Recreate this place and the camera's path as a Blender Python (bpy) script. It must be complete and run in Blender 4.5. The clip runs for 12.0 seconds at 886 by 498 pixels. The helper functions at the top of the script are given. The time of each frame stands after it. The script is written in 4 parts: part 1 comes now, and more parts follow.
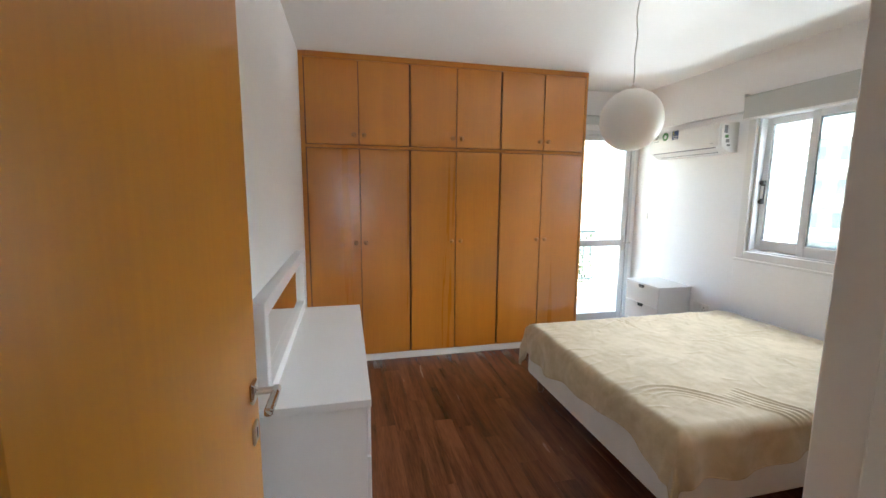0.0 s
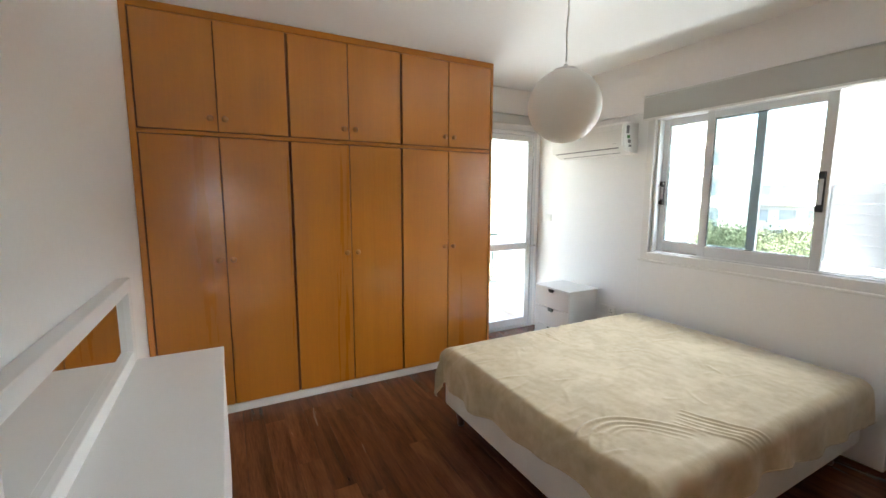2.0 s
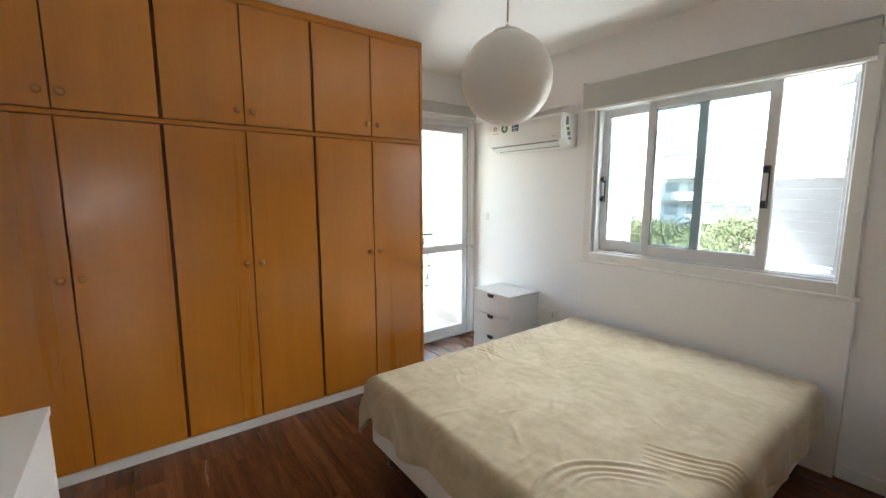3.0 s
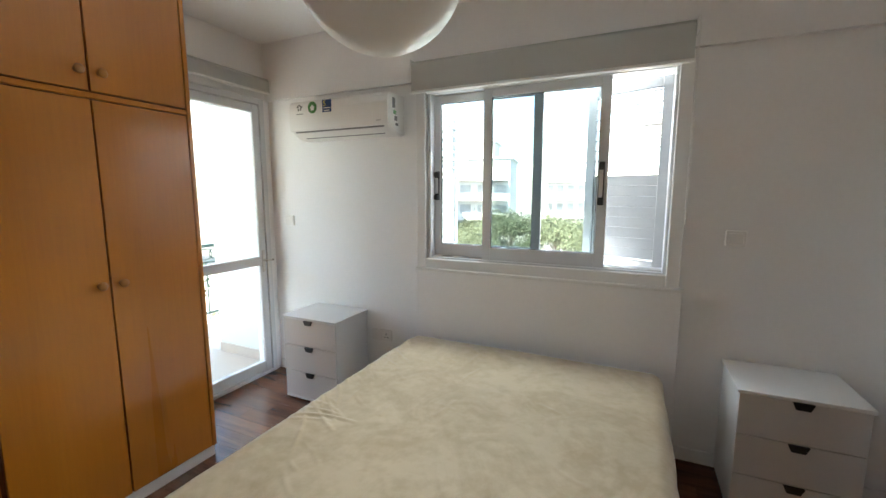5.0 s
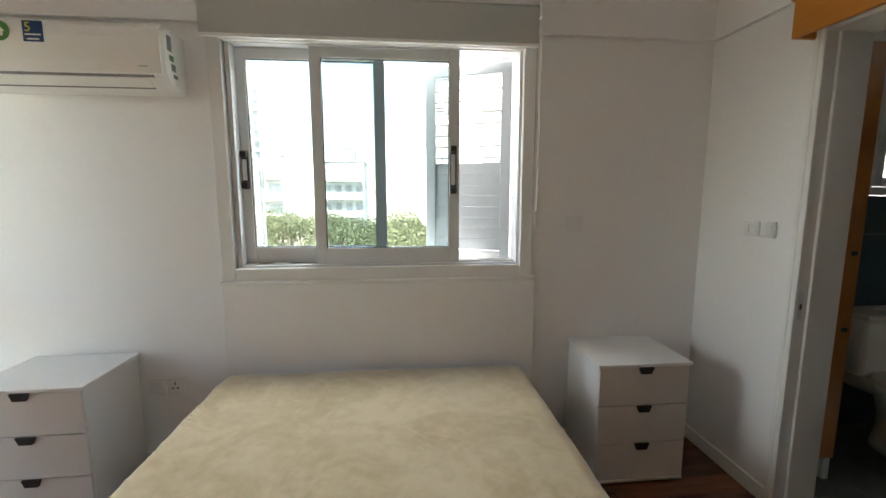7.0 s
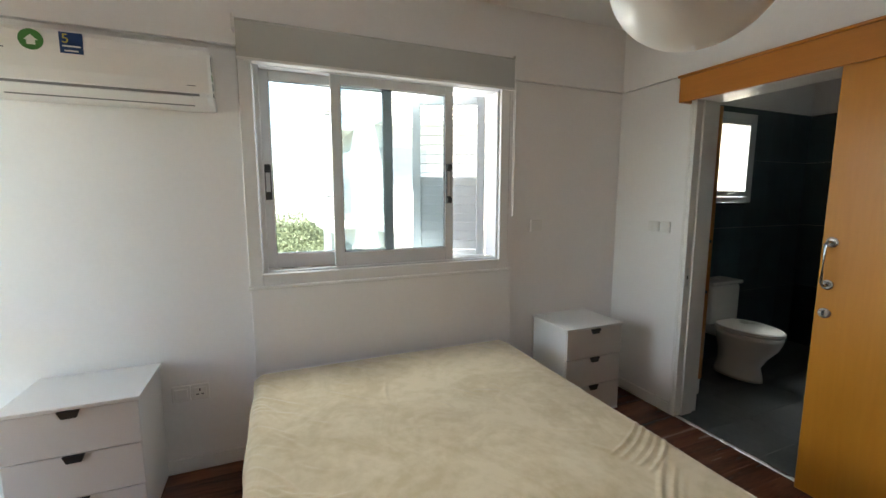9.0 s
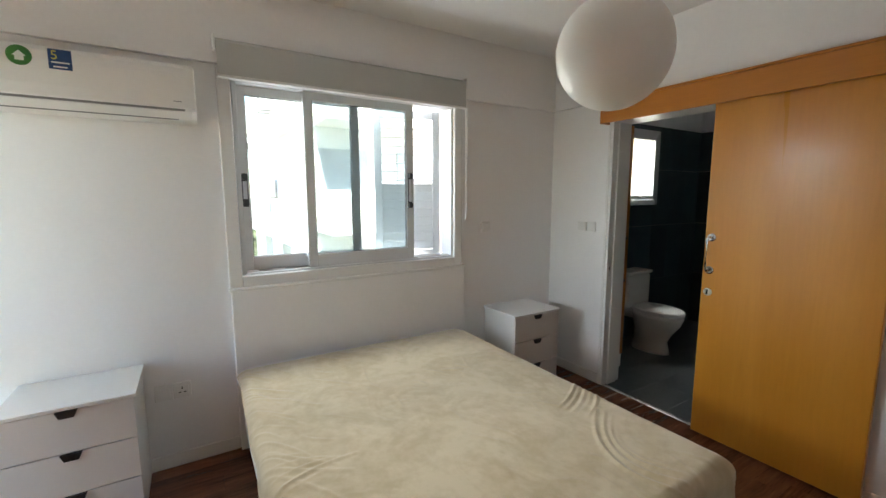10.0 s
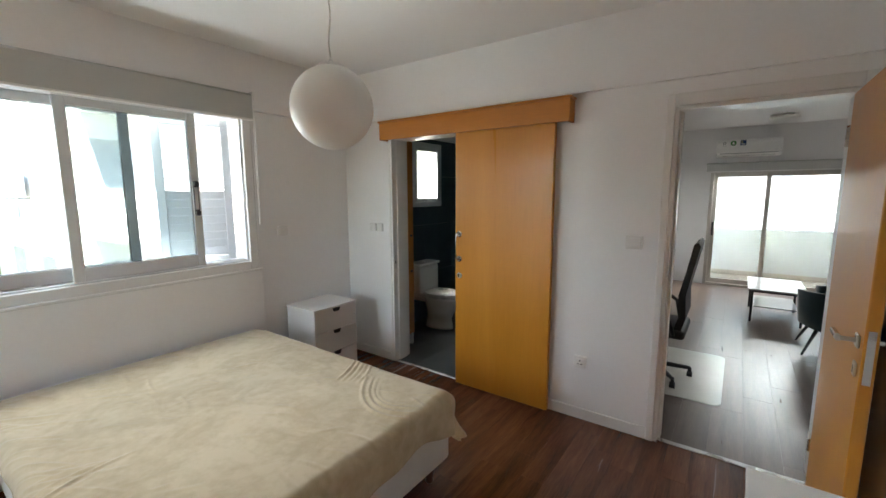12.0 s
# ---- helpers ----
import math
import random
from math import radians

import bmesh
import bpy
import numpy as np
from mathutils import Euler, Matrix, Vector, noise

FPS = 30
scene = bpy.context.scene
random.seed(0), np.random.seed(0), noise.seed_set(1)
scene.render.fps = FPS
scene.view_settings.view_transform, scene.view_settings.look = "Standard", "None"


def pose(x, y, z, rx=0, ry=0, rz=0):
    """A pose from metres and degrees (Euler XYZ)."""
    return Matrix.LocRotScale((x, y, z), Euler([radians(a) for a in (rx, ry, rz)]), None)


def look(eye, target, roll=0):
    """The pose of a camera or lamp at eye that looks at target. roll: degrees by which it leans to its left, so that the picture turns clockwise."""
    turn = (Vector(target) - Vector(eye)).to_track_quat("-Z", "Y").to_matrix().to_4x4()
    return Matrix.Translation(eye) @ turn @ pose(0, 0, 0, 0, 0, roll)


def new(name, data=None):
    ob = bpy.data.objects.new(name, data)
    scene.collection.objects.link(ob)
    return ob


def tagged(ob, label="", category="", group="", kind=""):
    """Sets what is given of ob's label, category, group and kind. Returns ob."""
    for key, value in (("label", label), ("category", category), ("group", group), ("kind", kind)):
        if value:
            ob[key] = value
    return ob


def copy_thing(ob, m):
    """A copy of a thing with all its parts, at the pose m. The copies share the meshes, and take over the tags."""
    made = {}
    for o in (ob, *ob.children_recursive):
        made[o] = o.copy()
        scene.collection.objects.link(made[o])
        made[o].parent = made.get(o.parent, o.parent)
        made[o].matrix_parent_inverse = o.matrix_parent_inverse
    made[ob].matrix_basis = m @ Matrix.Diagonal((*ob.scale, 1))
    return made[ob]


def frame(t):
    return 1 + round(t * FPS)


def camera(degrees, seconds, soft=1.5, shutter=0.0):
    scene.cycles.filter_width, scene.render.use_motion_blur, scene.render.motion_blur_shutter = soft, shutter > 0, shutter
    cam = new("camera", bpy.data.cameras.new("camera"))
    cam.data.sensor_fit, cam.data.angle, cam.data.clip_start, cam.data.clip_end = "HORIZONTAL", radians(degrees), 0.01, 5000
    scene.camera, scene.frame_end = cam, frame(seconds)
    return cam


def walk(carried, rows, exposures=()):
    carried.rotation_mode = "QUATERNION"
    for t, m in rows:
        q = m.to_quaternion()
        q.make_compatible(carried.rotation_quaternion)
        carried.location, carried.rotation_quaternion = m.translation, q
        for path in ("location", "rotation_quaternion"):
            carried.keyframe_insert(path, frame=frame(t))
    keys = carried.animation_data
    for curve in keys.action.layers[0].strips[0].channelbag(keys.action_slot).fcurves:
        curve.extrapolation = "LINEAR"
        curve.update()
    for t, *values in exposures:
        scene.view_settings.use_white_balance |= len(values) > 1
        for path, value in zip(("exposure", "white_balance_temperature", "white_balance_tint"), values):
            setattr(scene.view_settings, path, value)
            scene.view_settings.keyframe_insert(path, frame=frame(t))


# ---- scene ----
cam = camera(94.2, 12.0)
PATH = [
    (0, (0.626, 0.937, 1.54), (1.078, 2.866, 1.267), 0.4),
    (0.5, (0.641, 1.135, 1.535), (1.223, 3.03, 1.266), 0.4),
    (1, (0.618, 1.242, 1.564), (1.34, 3.087, 1.293), 0.3),
    (1.5, (0.63, 1.332, 1.539), (1.458, 3.134, 1.279), 0.2),
    (2, (0.744, 1.49, 1.532), (1.675, 3.241, 1.274), 0.2),
    (2.5, (0.898, 1.662, 1.532), (1.947, 3.345, 1.268), 0.1),
    (4.5, (1.303, 2.341, 1.508), (2.966, 3.418, 1.237), -0.2),
    (5, (1.416, 2.473, 1.502), (3.217, 3.301, 1.237), -0.0),
    (5.5, (1.535, 2.533, 1.486), (3.435, 3.099, 1.222), -0.1),
    (6, (1.649, 2.62, 1.498), (3.611, 2.906, 1.231), -0.0),
    (6.5, (1.726, 2.737, 1.47), (3.708, 2.76, 1.199), 0.0),
    (7, (1.79, 2.912, 1.437), (3.763, 2.722, 1.171), -0.0),
    (9, (1.521, 3.699, 1.481), (3.355, 2.942, 1.227), -0.0),
    (9.5, (1.476, 3.853, 1.49), (3.247, 2.961, 1.238), -0.0),
    (10, (1.312, 3.993, 1.52), (3.006, 2.961, 1.266), -0.1),
    (10.5, (1.115, 4.068, 1.553), (2.703, 2.879, 1.296), -0.1),
    (11, (0.96, 4.063, 1.602), (2.414, 2.719, 1.324), -0.4),
    (11.5, (0.865, 4.065, 1.594), (2.162, 2.566, 1.328), -0.2),
    (12, (0.785, 4.043, 1.598), (1.94, 2.433, 1.326), -0.2),
]
walk(cam, [(t, look(eye, target, roll)) for t, eye, target, roll in PATH], [(0.0, 4.5, 6700, 10), (2.5, 4.2, 7100, 10), (4.5, 3.74, 7000, 10), (6.5, 3.55, 7600, 10), (9.5, 3.7, 7250, 10), (12.0, 3.94, 7050, 10)])

# ---- light ----
world = bpy.data.worlds.new("sky")
scene.world = world
world.use_nodes = True
wn = world.node_tree.nodes
sky = wn.new("ShaderNodeTexSky")
sky.sky_type, sky.sun_disc = "NISHITA", False
SUN_UP, SUN_ROUND = radians(50), radians(283)
sky.sun_elevation, sky.sun_rotation = SUN_UP, SUN_ROUND
wn["Background"].inputs["Strength"].default_value = 0.135
world.node_tree.links.new(sky.outputs["Color"], wn["Background"].inputs["Color"])
sun = new("sun", bpy.data.lights.new("sun", "SUN"))
sun.data.energy, sun.data.angle, sun.data.color = 4.0, radians(0.6), (1.0, 0.95, 0.88)
sun.matrix_world = look((0, 0, 0), (-math.cos(SUN_UP) * math.sin(SUN_ROUND), -math.cos(SUN_UP) * math.cos(SUN_ROUND), -math.sin(SUN_UP)))



def fill_lamp(name, eye, target, w, h, watts):
    """Added fill lamp by an opening, in place of sky or ground light."""
    l = new(name, bpy.data.lights.new(name, "AREA"))
    l.data.shape, l.data.size, l.data.size_y, l.data.energy, l.data.color = "RECTANGLE", w, h, watts, (0.84, 0.93, 1.0)
    l.matrix_world = look(eye, target)


fill_lamp("window_sky_fill", (4.80, 3.0, 2.85), (2.2, 3.0, 0.6), 1.6, 0.7, 6)
# floats outside to throw level light on the far wall; no real source
fill_lamp("window_far_sky_fill", (9.0, 3.0, 3.7), (0.3, 3.0, 1.2), 6.0, 1.2, 60)
fill_lamp("window_ground_fill", (4.60, 3.0, 0.50), (1.6, 3.0, 2.3), 1.5, 0.6, 2.6)
# floats below sill height, added in place of light bounced off the ground
fill_lamp("window_far_ground_fill", (9.0, 3.0, -0.6), (1.0, 3.0, 2.2), 6.0, 1.0, 42)
# two added lamps beyond the balcony, to brighten the door wall
fill_lamp("balcony_sky_fill", (4.3, 9.8, 2.75), (2.3, 1.3, 1.2), 2.4, 1.1, 17)
fill_lamp("balcony_ground_fill", (4.4, 9.0, -1.0), (2.4, 1.3, 2.1), 1.4, 1.6, 13)
fill_lamp("living_sky_fill", (0.36, -4.55, 1.90), (0.36, -2.4, 1.6), 1.6, 0.10, 13)
fill_lamp("bathroom_sky_fill", (4.55, -0.03, 2.75), (3.2, 0.2, 0.8), 0.6, 0.4, 10)

# ---- materials ----
def mat(name, base, rough=0.5, var=0.06, scale=2.5, fine=70.0, bump=0.05, metal=0.0, stretch=(1, 1, 1), rnd=0.0, dark=None, sheen=0.0, coat=0.0, rvar=0.08, dist=0.002, lo=0.33, hi=0.67):
    m = bpy.data.materials.new(name)
    m.use_nodes = True
    n, l = m.node_tree.nodes, m.node_tree.links
    b = n["Principled BSDF"]
    b.inputs["Metallic"].default_value = metal
    b.inputs["Coat Weight"].default_value = coat
    b.inputs["Coat Roughness"].default_value = 0.12
    b.inputs["Sheen Weight"].default_value = sheen
    tc, mp = n.new("ShaderNodeTexCoord"), n.new("ShaderNodeMapping")
    mp.inputs["Scale"].default_value = stretch
    l.new(tc.outputs["Object"], mp.inputs["Vector"])
    info = n.new("ShaderNodeObjectInfo")
    shift = n.new("ShaderNodeVectorMath")
    shift.operation = "SCALE"
    shift.inputs[0].default_value = (37, 53, 71)
    l.new(info.outputs["Random"], shift.inputs["Scale"])
    if rnd:
        l.new(shift.outputs["Vector"], mp.inputs["Location"])
    big, small = n.new("ShaderNodeTexNoise"), n.new("ShaderNodeTexNoise")
    big.inputs["Scale"].default_value, big.inputs["Detail"].default_value, big.inputs["Distortion"].default_value = scale, 5, 0.6
    small.inputs["Scale"].default_value, small.inputs["Detail"].default_value = fine, 3
    l.new(mp.outputs["Vector"], big.inputs["Vector"])
    l.new(mp.outputs["Vector"], small.inputs["Vector"])
    mix = n.new("ShaderNodeMix")
    mix.data_type = "FLOAT"
    mix.inputs[0].default_value = 0.3
    l.new(big.outputs["Fac"], mix.inputs[2])
    l.new(small.outputs["Fac"], mix.inputs[3])
    ramp = n.new("ShaderNodeMapRange")
    ramp.inputs["From Min"].default_value, ramp.inputs["From Max"].default_value = lo, hi
    l.new(mix.outputs[0], ramp.inputs["Value"])
    col = n.new("ShaderNodeMix")
    col.data_type = "RGBA"
    low = dark or tuple(c * (1 - var) for c in base)
    high = base if dark else tuple(min(1, c * (1 + var)) for c in base)
    col.inputs[6].default_value, col.inputs[7].default_value = (*low, 1), (*high, 1)
    l.new(ramp.outputs["Result"], col.inputs[0])
    out = col.outputs[2]
    if rnd:
        hsv, vr = n.new("ShaderNodeHueSaturation"), n.new("ShaderNodeMapRange")
        vr.inputs["To Min"].default_value, vr.inputs["To Max"].default_value = 1 - rnd, 1 + rnd
        l.new(info.outputs["Random"], vr.inputs["Value"])
        l.new(vr.outputs["Result"], hsv.inputs["Value"])
        l.new(out, hsv.inputs["Color"])
        out = hsv.outputs["Color"]
    l.new(out, b.inputs["Base Color"])
    rr = n.new("ShaderNodeMapRange")
    rr.inputs["To Min"].default_value, rr.inputs["To Max"].default_value = max(0.02, rough - rvar), min(1, rough + rvar)
    l.new(big.outputs["Fac"], rr.inputs["Value"])
    l.new(rr.outputs["Result"], b.inputs["Roughness"])
    if bump:
        bp = n.new("ShaderNodeBump")
        bp.inputs["Strength"].default_value, bp.inputs["Distance"].default_value = bump, dist
        l.new(mix.outputs[0], bp.inputs["Height"])
        l.new(bp.outputs["Normal"], b.inputs["Normal"])
    return m


def pane_mat(name, tint, gloss=0.5):
    m = bpy.data.materials.new(name)
    m.use_nodes = True
    n, l = m.node_tree.nodes, m.node_tree.links
    n.remove(n["Principled BSDF"])
    tr, gl, mx, fr = n.new("ShaderNodeBsdfTransparent"), n.new("ShaderNodeBsdfGlossy"), n.new("ShaderNodeMixShader"), n.new("ShaderNodeLayerWeight")
    tr.inputs["Color"].default_value, gl.inputs["Roughness"].default_value, fr.inputs["Blend"].default_value = (*tint, 1), 0.02, 0.5
    steep, gain = n.new("ShaderNodeMath"), n.new("ShaderNodeMapRange")
    steep.operation, steep.inputs[1].default_value = "POWER", 4.0
    gain.inputs["To Min"].default_value, gain.inputs["To Max"].default_value = 0.004, gloss
    l.new(fr.outputs["Facing"], steep.inputs[0])
    l.new(steep.outputs[0], gain.inputs["Value"])
    l.new(gain.outputs["Result"], mx.inputs["Fac"])
    l.new(tr.outputs[0], mx.inputs[1])
    l.new(gl.outputs[0], mx.inputs[2])
    l.new(mx.outputs[0], n["Material Output"].inputs["Surface"])
    return m


PAINT = mat("wall_paint", (0.87, 0.86, 0.855), 0.6, 0.025, 0.8, 45, 0.12, dist=0.004)
CEIL = mat("ceiling_paint", (0.87, 0.86, 0.845), 0.75, 0.02, 0.6, 40, 0.08)
GLOSSW = mat("white_gloss_paint", (0.82, 0.81, 0.79), 0.32, 0.03, 3, 60, 0.04)
LAMINATE = mat("white_laminate", (0.80, 0.79, 0.78), 0.38, 0.02, 2, 90, 0.02)
DRAWER = mat("pale_drawer_front", (0.73, 0.70, 0.68), 0.42, 0.025, 2, 90, 0.02)
VENEER = mat("orange_wood_veneer", (0.60, 0.218, 0.024), 0.30, 0.1, 1.3, 26, 0.0, stretch=(3.2, 3.2, 0.16), rnd=0.04, dark=(0.505, 0.172, 0.017), coat=1.0)
VENEER_T = mat("orange_wood_trim", (0.56, 0.205, 0.025), 0.35, 0.1, 1.6, 30, 0.02, stretch=(0.25, 3, 3), rnd=0.05, dark=(0.46, 0.158, 0.017))
LEAFWOOD = mat("honey_door_veneer", (0.63, 0.265, 0.034), 0.30, 0.1, 1.2, 24, 0.0, stretch=(2.6, 2.6, 0.18), rnd=0.04, dark=(0.54, 0.208, 0.021), coat=0.10)
VENEER.node_tree.nodes["Principled BSDF"].inputs["Coat Roughness"].default_value = 0.17
GROOVE = mat("dark_groove", (0.15, 0.045, 0.012), 0.6, 0.1, 4, 60, 0.02)
KNOB = mat("turned_wood_knob", (0.46, 0.20, 0.05), 0.35, 0.1, 20, 90, 0.02)
FLOORW = mat("dark_walnut_laminate", (0.215, 0.080, 0.038), 0.25, 0.1, 1.7, 16, 0.04, stretch=(9, 0.75, 9), rnd=0.22, dark=(0.058, 0.020, 0.010), rvar=0.06)
FLOORL = mat("grey_oak_laminate", (0.17, 0.115, 0.085), 0.3, 0.1, 2.4, 30, 0.05, stretch=(7, 0.55, 7), rnd=0.14, dark=(0.10, 0.066, 0.048), rvar=0.06)
SUBFLOOR = mat("joint_shadow", (0.02, 0.012, 0.008), 0.8, 0.1, 5, 60, 0)
VELVET = mat("beige_plush_fabric", (0.55, 0.450, 0.300), 0.85, 0.1, 3.0, 20, 0.24, dark=(0.435, 0.340, 0.202), sheen=0.35, dist=0.004, lo=0.40, hi=0.58)
VELVET.node_tree.nodes["Noise Texture"].inputs["Distortion"].default_value = 1.4
VELVET.node_tree.nodes["Noise Texture"].inputs["Detail"].default_value = 9
VELVET.node_tree.nodes["Noise Texture"].inputs["Roughness"].default_value = 0.56
BEDBASE = mat("off_white_bed_fabric", (0.70, 0.67, 0.63), 0.8, 0.05, 6, 200, 0.25)
SHEET = mat("white_cotton", (0.78, 0.77, 0.74), 0.85, 0.05, 8, 150, 0.3)
DARKWOOD = mat("dark_foot_wood", (0.09, 0.03, 0.015), 0.35, 0.15, 12, 60, 0.03)
ALU = mat("white_coated_aluminium", (0.70, 0.71, 0.72), 0.35, 0.03, 3, 80, 0.02)
GREYALU = mat("grey_coated_aluminium", (0.50, 0.47, 0.43), 0.4, 0.05, 3, 80, 0.02)
STEEL = mat("brushed_steel", (0.62, 0.60, 0.57), 0.28, 0.06, 6, 120, 0.02, metal=1.0)
BLACK = mat("black_plastic", (0.018, 0.018, 0.02), 0.4, 0.15, 8, 90, 0.02)
PLASTIC = mat("white_plastic", (0.82, 0.81, 0.79), 0.3, 0.02, 3, 80, 0.0)
BLINDC = mat("pale_grey_blind_fabric", (0.52, 0.525, 0.50), 0.85, 0.03, 3, 220, 0.15)
OPAL = mat("opal_glass_globe", (0.88, 0.87, 0.83), 0.3, 0.01, 2, 50, 0.0)
OPAL.node_tree.nodes["Principled BSDF"].inputs["Subsurface Weight"].default_value = 0.7
OPAL.node_tree.nodes["Principled BSDF"].inputs["Subsurface Radius"].default_value = (0.15, 0.15, 0.15)
OPAL.node_tree.nodes["Principled BSDF"].inputs["Subsurface Scale"].default_value = 1.0
CORD = mat("pale_cord", (0.70, 0.68, 0.64), 0.6, 0.05, 20, 90, 0)
TILE = mat("dark_slate_tile", (0.050, 0.088, 0.102), 0.32, 0.1, 3, 50, 0.05, rnd=0.12, dark=(0.030, 0.055, 0.066))
TILEF = mat("dark_grey_floor_tile", (0.115, 0.124, 0.122), 0.4, 0.1, 3, 40, 0.06, rnd=0.12, dark=(0.068, 0.075, 0.075))
GROUT = mat("dark_grout", (0.035, 0.038, 0.04), 0.85, 0.1, 8, 80, 0)
CERAMIC = mat("white_glazed_ceramic", (0.82, 0.81, 0.78), 0.12, 0.02, 2, 40, 0.0)
GREEN = mat("green_sticker", (0.05, 0.20, 0.045), 0.4, 0.05, 20, 90, 0)
BLUE = mat("blue_sticker", (0.012, 0.05, 0.16), 0.4, 0.05, 20, 90, 0)
GREY = mat("grey_print_and_shade", (0.18, 0.18, 0.18), 0.5, 0.05, 20, 90, 0)
YELLOW = mat("yellow_print", (0.65, 0.55, 0.12), 0.5, 0.05, 20, 90, 0)
SHUT = mat("white_shutter_paint", (0.50, 0.52, 0.53), 0.45, 0.05, 5, 60, 0.04)
STUCCO = mat("white_stucco", (0.56, 0.56, 0.55), 0.85, 0.05, 0.8, 30, 0.3, dist=0.01)
FACADE = mat("pale_facade_render", (0.62, 0.61, 0.58), 0.85, 0.06, 0.3, 8, 0.1)
DARKWIN = mat("far_window_glass", (0.36, 0.38, 0.39), 0.2, 0.2, 1.0, 8, 0.0)
BALTILE = mat("beige_balcony_tile", (0.44, 0.37, 0.32), 0.45, 0.06, 3, 40, 0.04, rnd=0.05)
IRON = mat("dark_green_iron", (0.02, 0.05, 0.045), 0.45, 0.1, 6, 60, 0.05)
LEAF = mat("olive_foliage", (0.12, 0.14, 0.075), 0.7, 0.3, 3, 20, 0.0, rnd=0.0, dark=(0.07, 0.085, 0.045))
BARK = mat("grey_bark", (0.16, 0.12, 0.09), 0.9, 0.2, 6, 30, 0.3)
EARTH = mat("pale_ground", (0.30, 0.27, 0.22), 0.9, 0.15, 0.05, 2, 0.0)
ASPHALT = mat("asphalt", (0.06, 0.06, 0.06), 0.9, 0.15, 0.3, 20, 0.1)
TEAL = mat("dark_teal_velvet", (0.012, 0.04, 0.052), 0.85, 0.15, 6, 120, 0.2, sheen=0.3)
MESHB = mat("black_chair_fabric", (0.016, 0.018, 0.022), 0.6, 0.15, 8, 160, 0.2)
MATC = mat("frosted_chair_mat", (0.62, 0.61, 0.54), 0.25, 0.04, 4, 80, 0.02)
WHITETOP = mat("glossy_white_table", (0.80, 0.80, 0.79), 0.12, 0.02, 4, 80, 0.0)
FROST = mat("frosted_pane", (0.85, 0.80, 0.70), 0.5, 0.03, 4, 120, 0.05)
FROST.node_tree.nodes["Principled BSDF"].inputs["Transmission Weight"].default_value = 0.85
PANE = pane_mat("tinted_window_glass", (0.72, 0.77, 0.78))
MIRROR = mat("silvered_mirror", (0.90, 0.91, 0.90), 0.02, 0.0, 1, 10, 0.0, metal=1.0, rvar=0.0)


# ---- mesh helpers ----
def box(bm, x0, x1, y0, y1, z0, z1, bevel=0.0, seg=1):
    r = bmesh.ops.create_cube(bm, size=1.0, matrix=Matrix.Translation(((x0 + x1) / 2, (y0 + y1) / 2, (z0 + z1) / 2)) @ Matrix.Diagonal((abs(x1 - x0), abs(y1 - y0), abs(z1 - z0), 1)))
    if bevel:
        edges = list({e for v in r["verts"] for e in v.link_edges})
        bmesh.ops.bevel(bm, geom=edges, offset=bevel, segments=seg, affect="EDGES", profile=0.5)
    return bm


def slab(*args, **kw):
    return box(bmesh.new(), *args, **kw)


def rod(bm, a, b, r0, r1=None, seg=12):
    a, b = Vector(a), Vector(b)
    d = b - a
    m = Matrix.Translation((a + b) / 2) @ d.to_track_quat("Z", "Y").to_matrix().to_4x4()
    bmesh.ops.create_cone(bm, cap_ends=True, segments=seg, radius1=r0, radius2=r0 if r1 is None else r1, depth=d.length, matrix=m)
    return bm


def lathe(bm, profile, centre=(0, 0, 0), axis="Z", seg=24):
    """Turns (radius, height) pairs round an axis."""
    rings = []
    turn = {"Z": Matrix.Identity(3), "Y": Euler((radians(-90), 0, 0)).to_matrix(), "X": Euler((0, radians(90), 0)).to_matrix()}[axis]
    for r, h in profile:
        rings.append([bm.verts.new(Vector(centre) + turn @ Vector((r * math.cos(2 * math.pi * k / seg), r * math.sin(2 * math.pi * k / seg), h))) for k in range(seg)])
    for p, q in zip(rings, rings[1:]):
        for k in range(seg):
            bm.faces.new((p[k], p[(k + 1) % seg], q[(k + 1) % seg], q[k]))
    bm.faces.new(rings[0][::-1])
    bm.faces.new(rings[-1])
    return bm


def tube(bm, points, r, seg=8):
    pts = [Vector(p) for p in points]
    rings = []
    for i, p in enumerate(pts):
        d = (pts[min(i + 1, len(pts) - 1)] - pts[max(i - 1, 0)]).normalized()
        q = d.to_track_quat("Z", "Y").to_matrix()
        rings.append([bm.verts.new(p + q @ Vector((r * math.cos(2 * math.pi * k / seg), r * math.sin(2 * math.pi * k / seg), 0))) for k in range(seg)])
    for a, b in zip(rings, rings[1:]):
        for k in range(seg):
            bm.faces.new((a[k], a[(k + 1) % seg], b[(k + 1) % seg], b[k]))
    bm.faces.new(rings[0][::-1])
    bm.faces.new(rings[-1])
    return bm


def extrude_profile(bm, prof, y0, y1, bevel=0.0):
    """A profile of (x, z) pairs drawn along y."""
    a = [bm.verts.new((x, y0, z)) for x, z in prof]
    b = [bm.verts.new((x, y1, z)) for x, z in prof]
    k = len(prof)
    for i in range(k):
        bm.faces.new((a[i], a[(i + 1) % k], b[(i + 1) % k], b[i]))
    bm.faces.new(a[::-1])
    bm.faces.new(b)
    bmesh.ops.recalc_face_normals(bm, faces=bm.faces)
    return bm


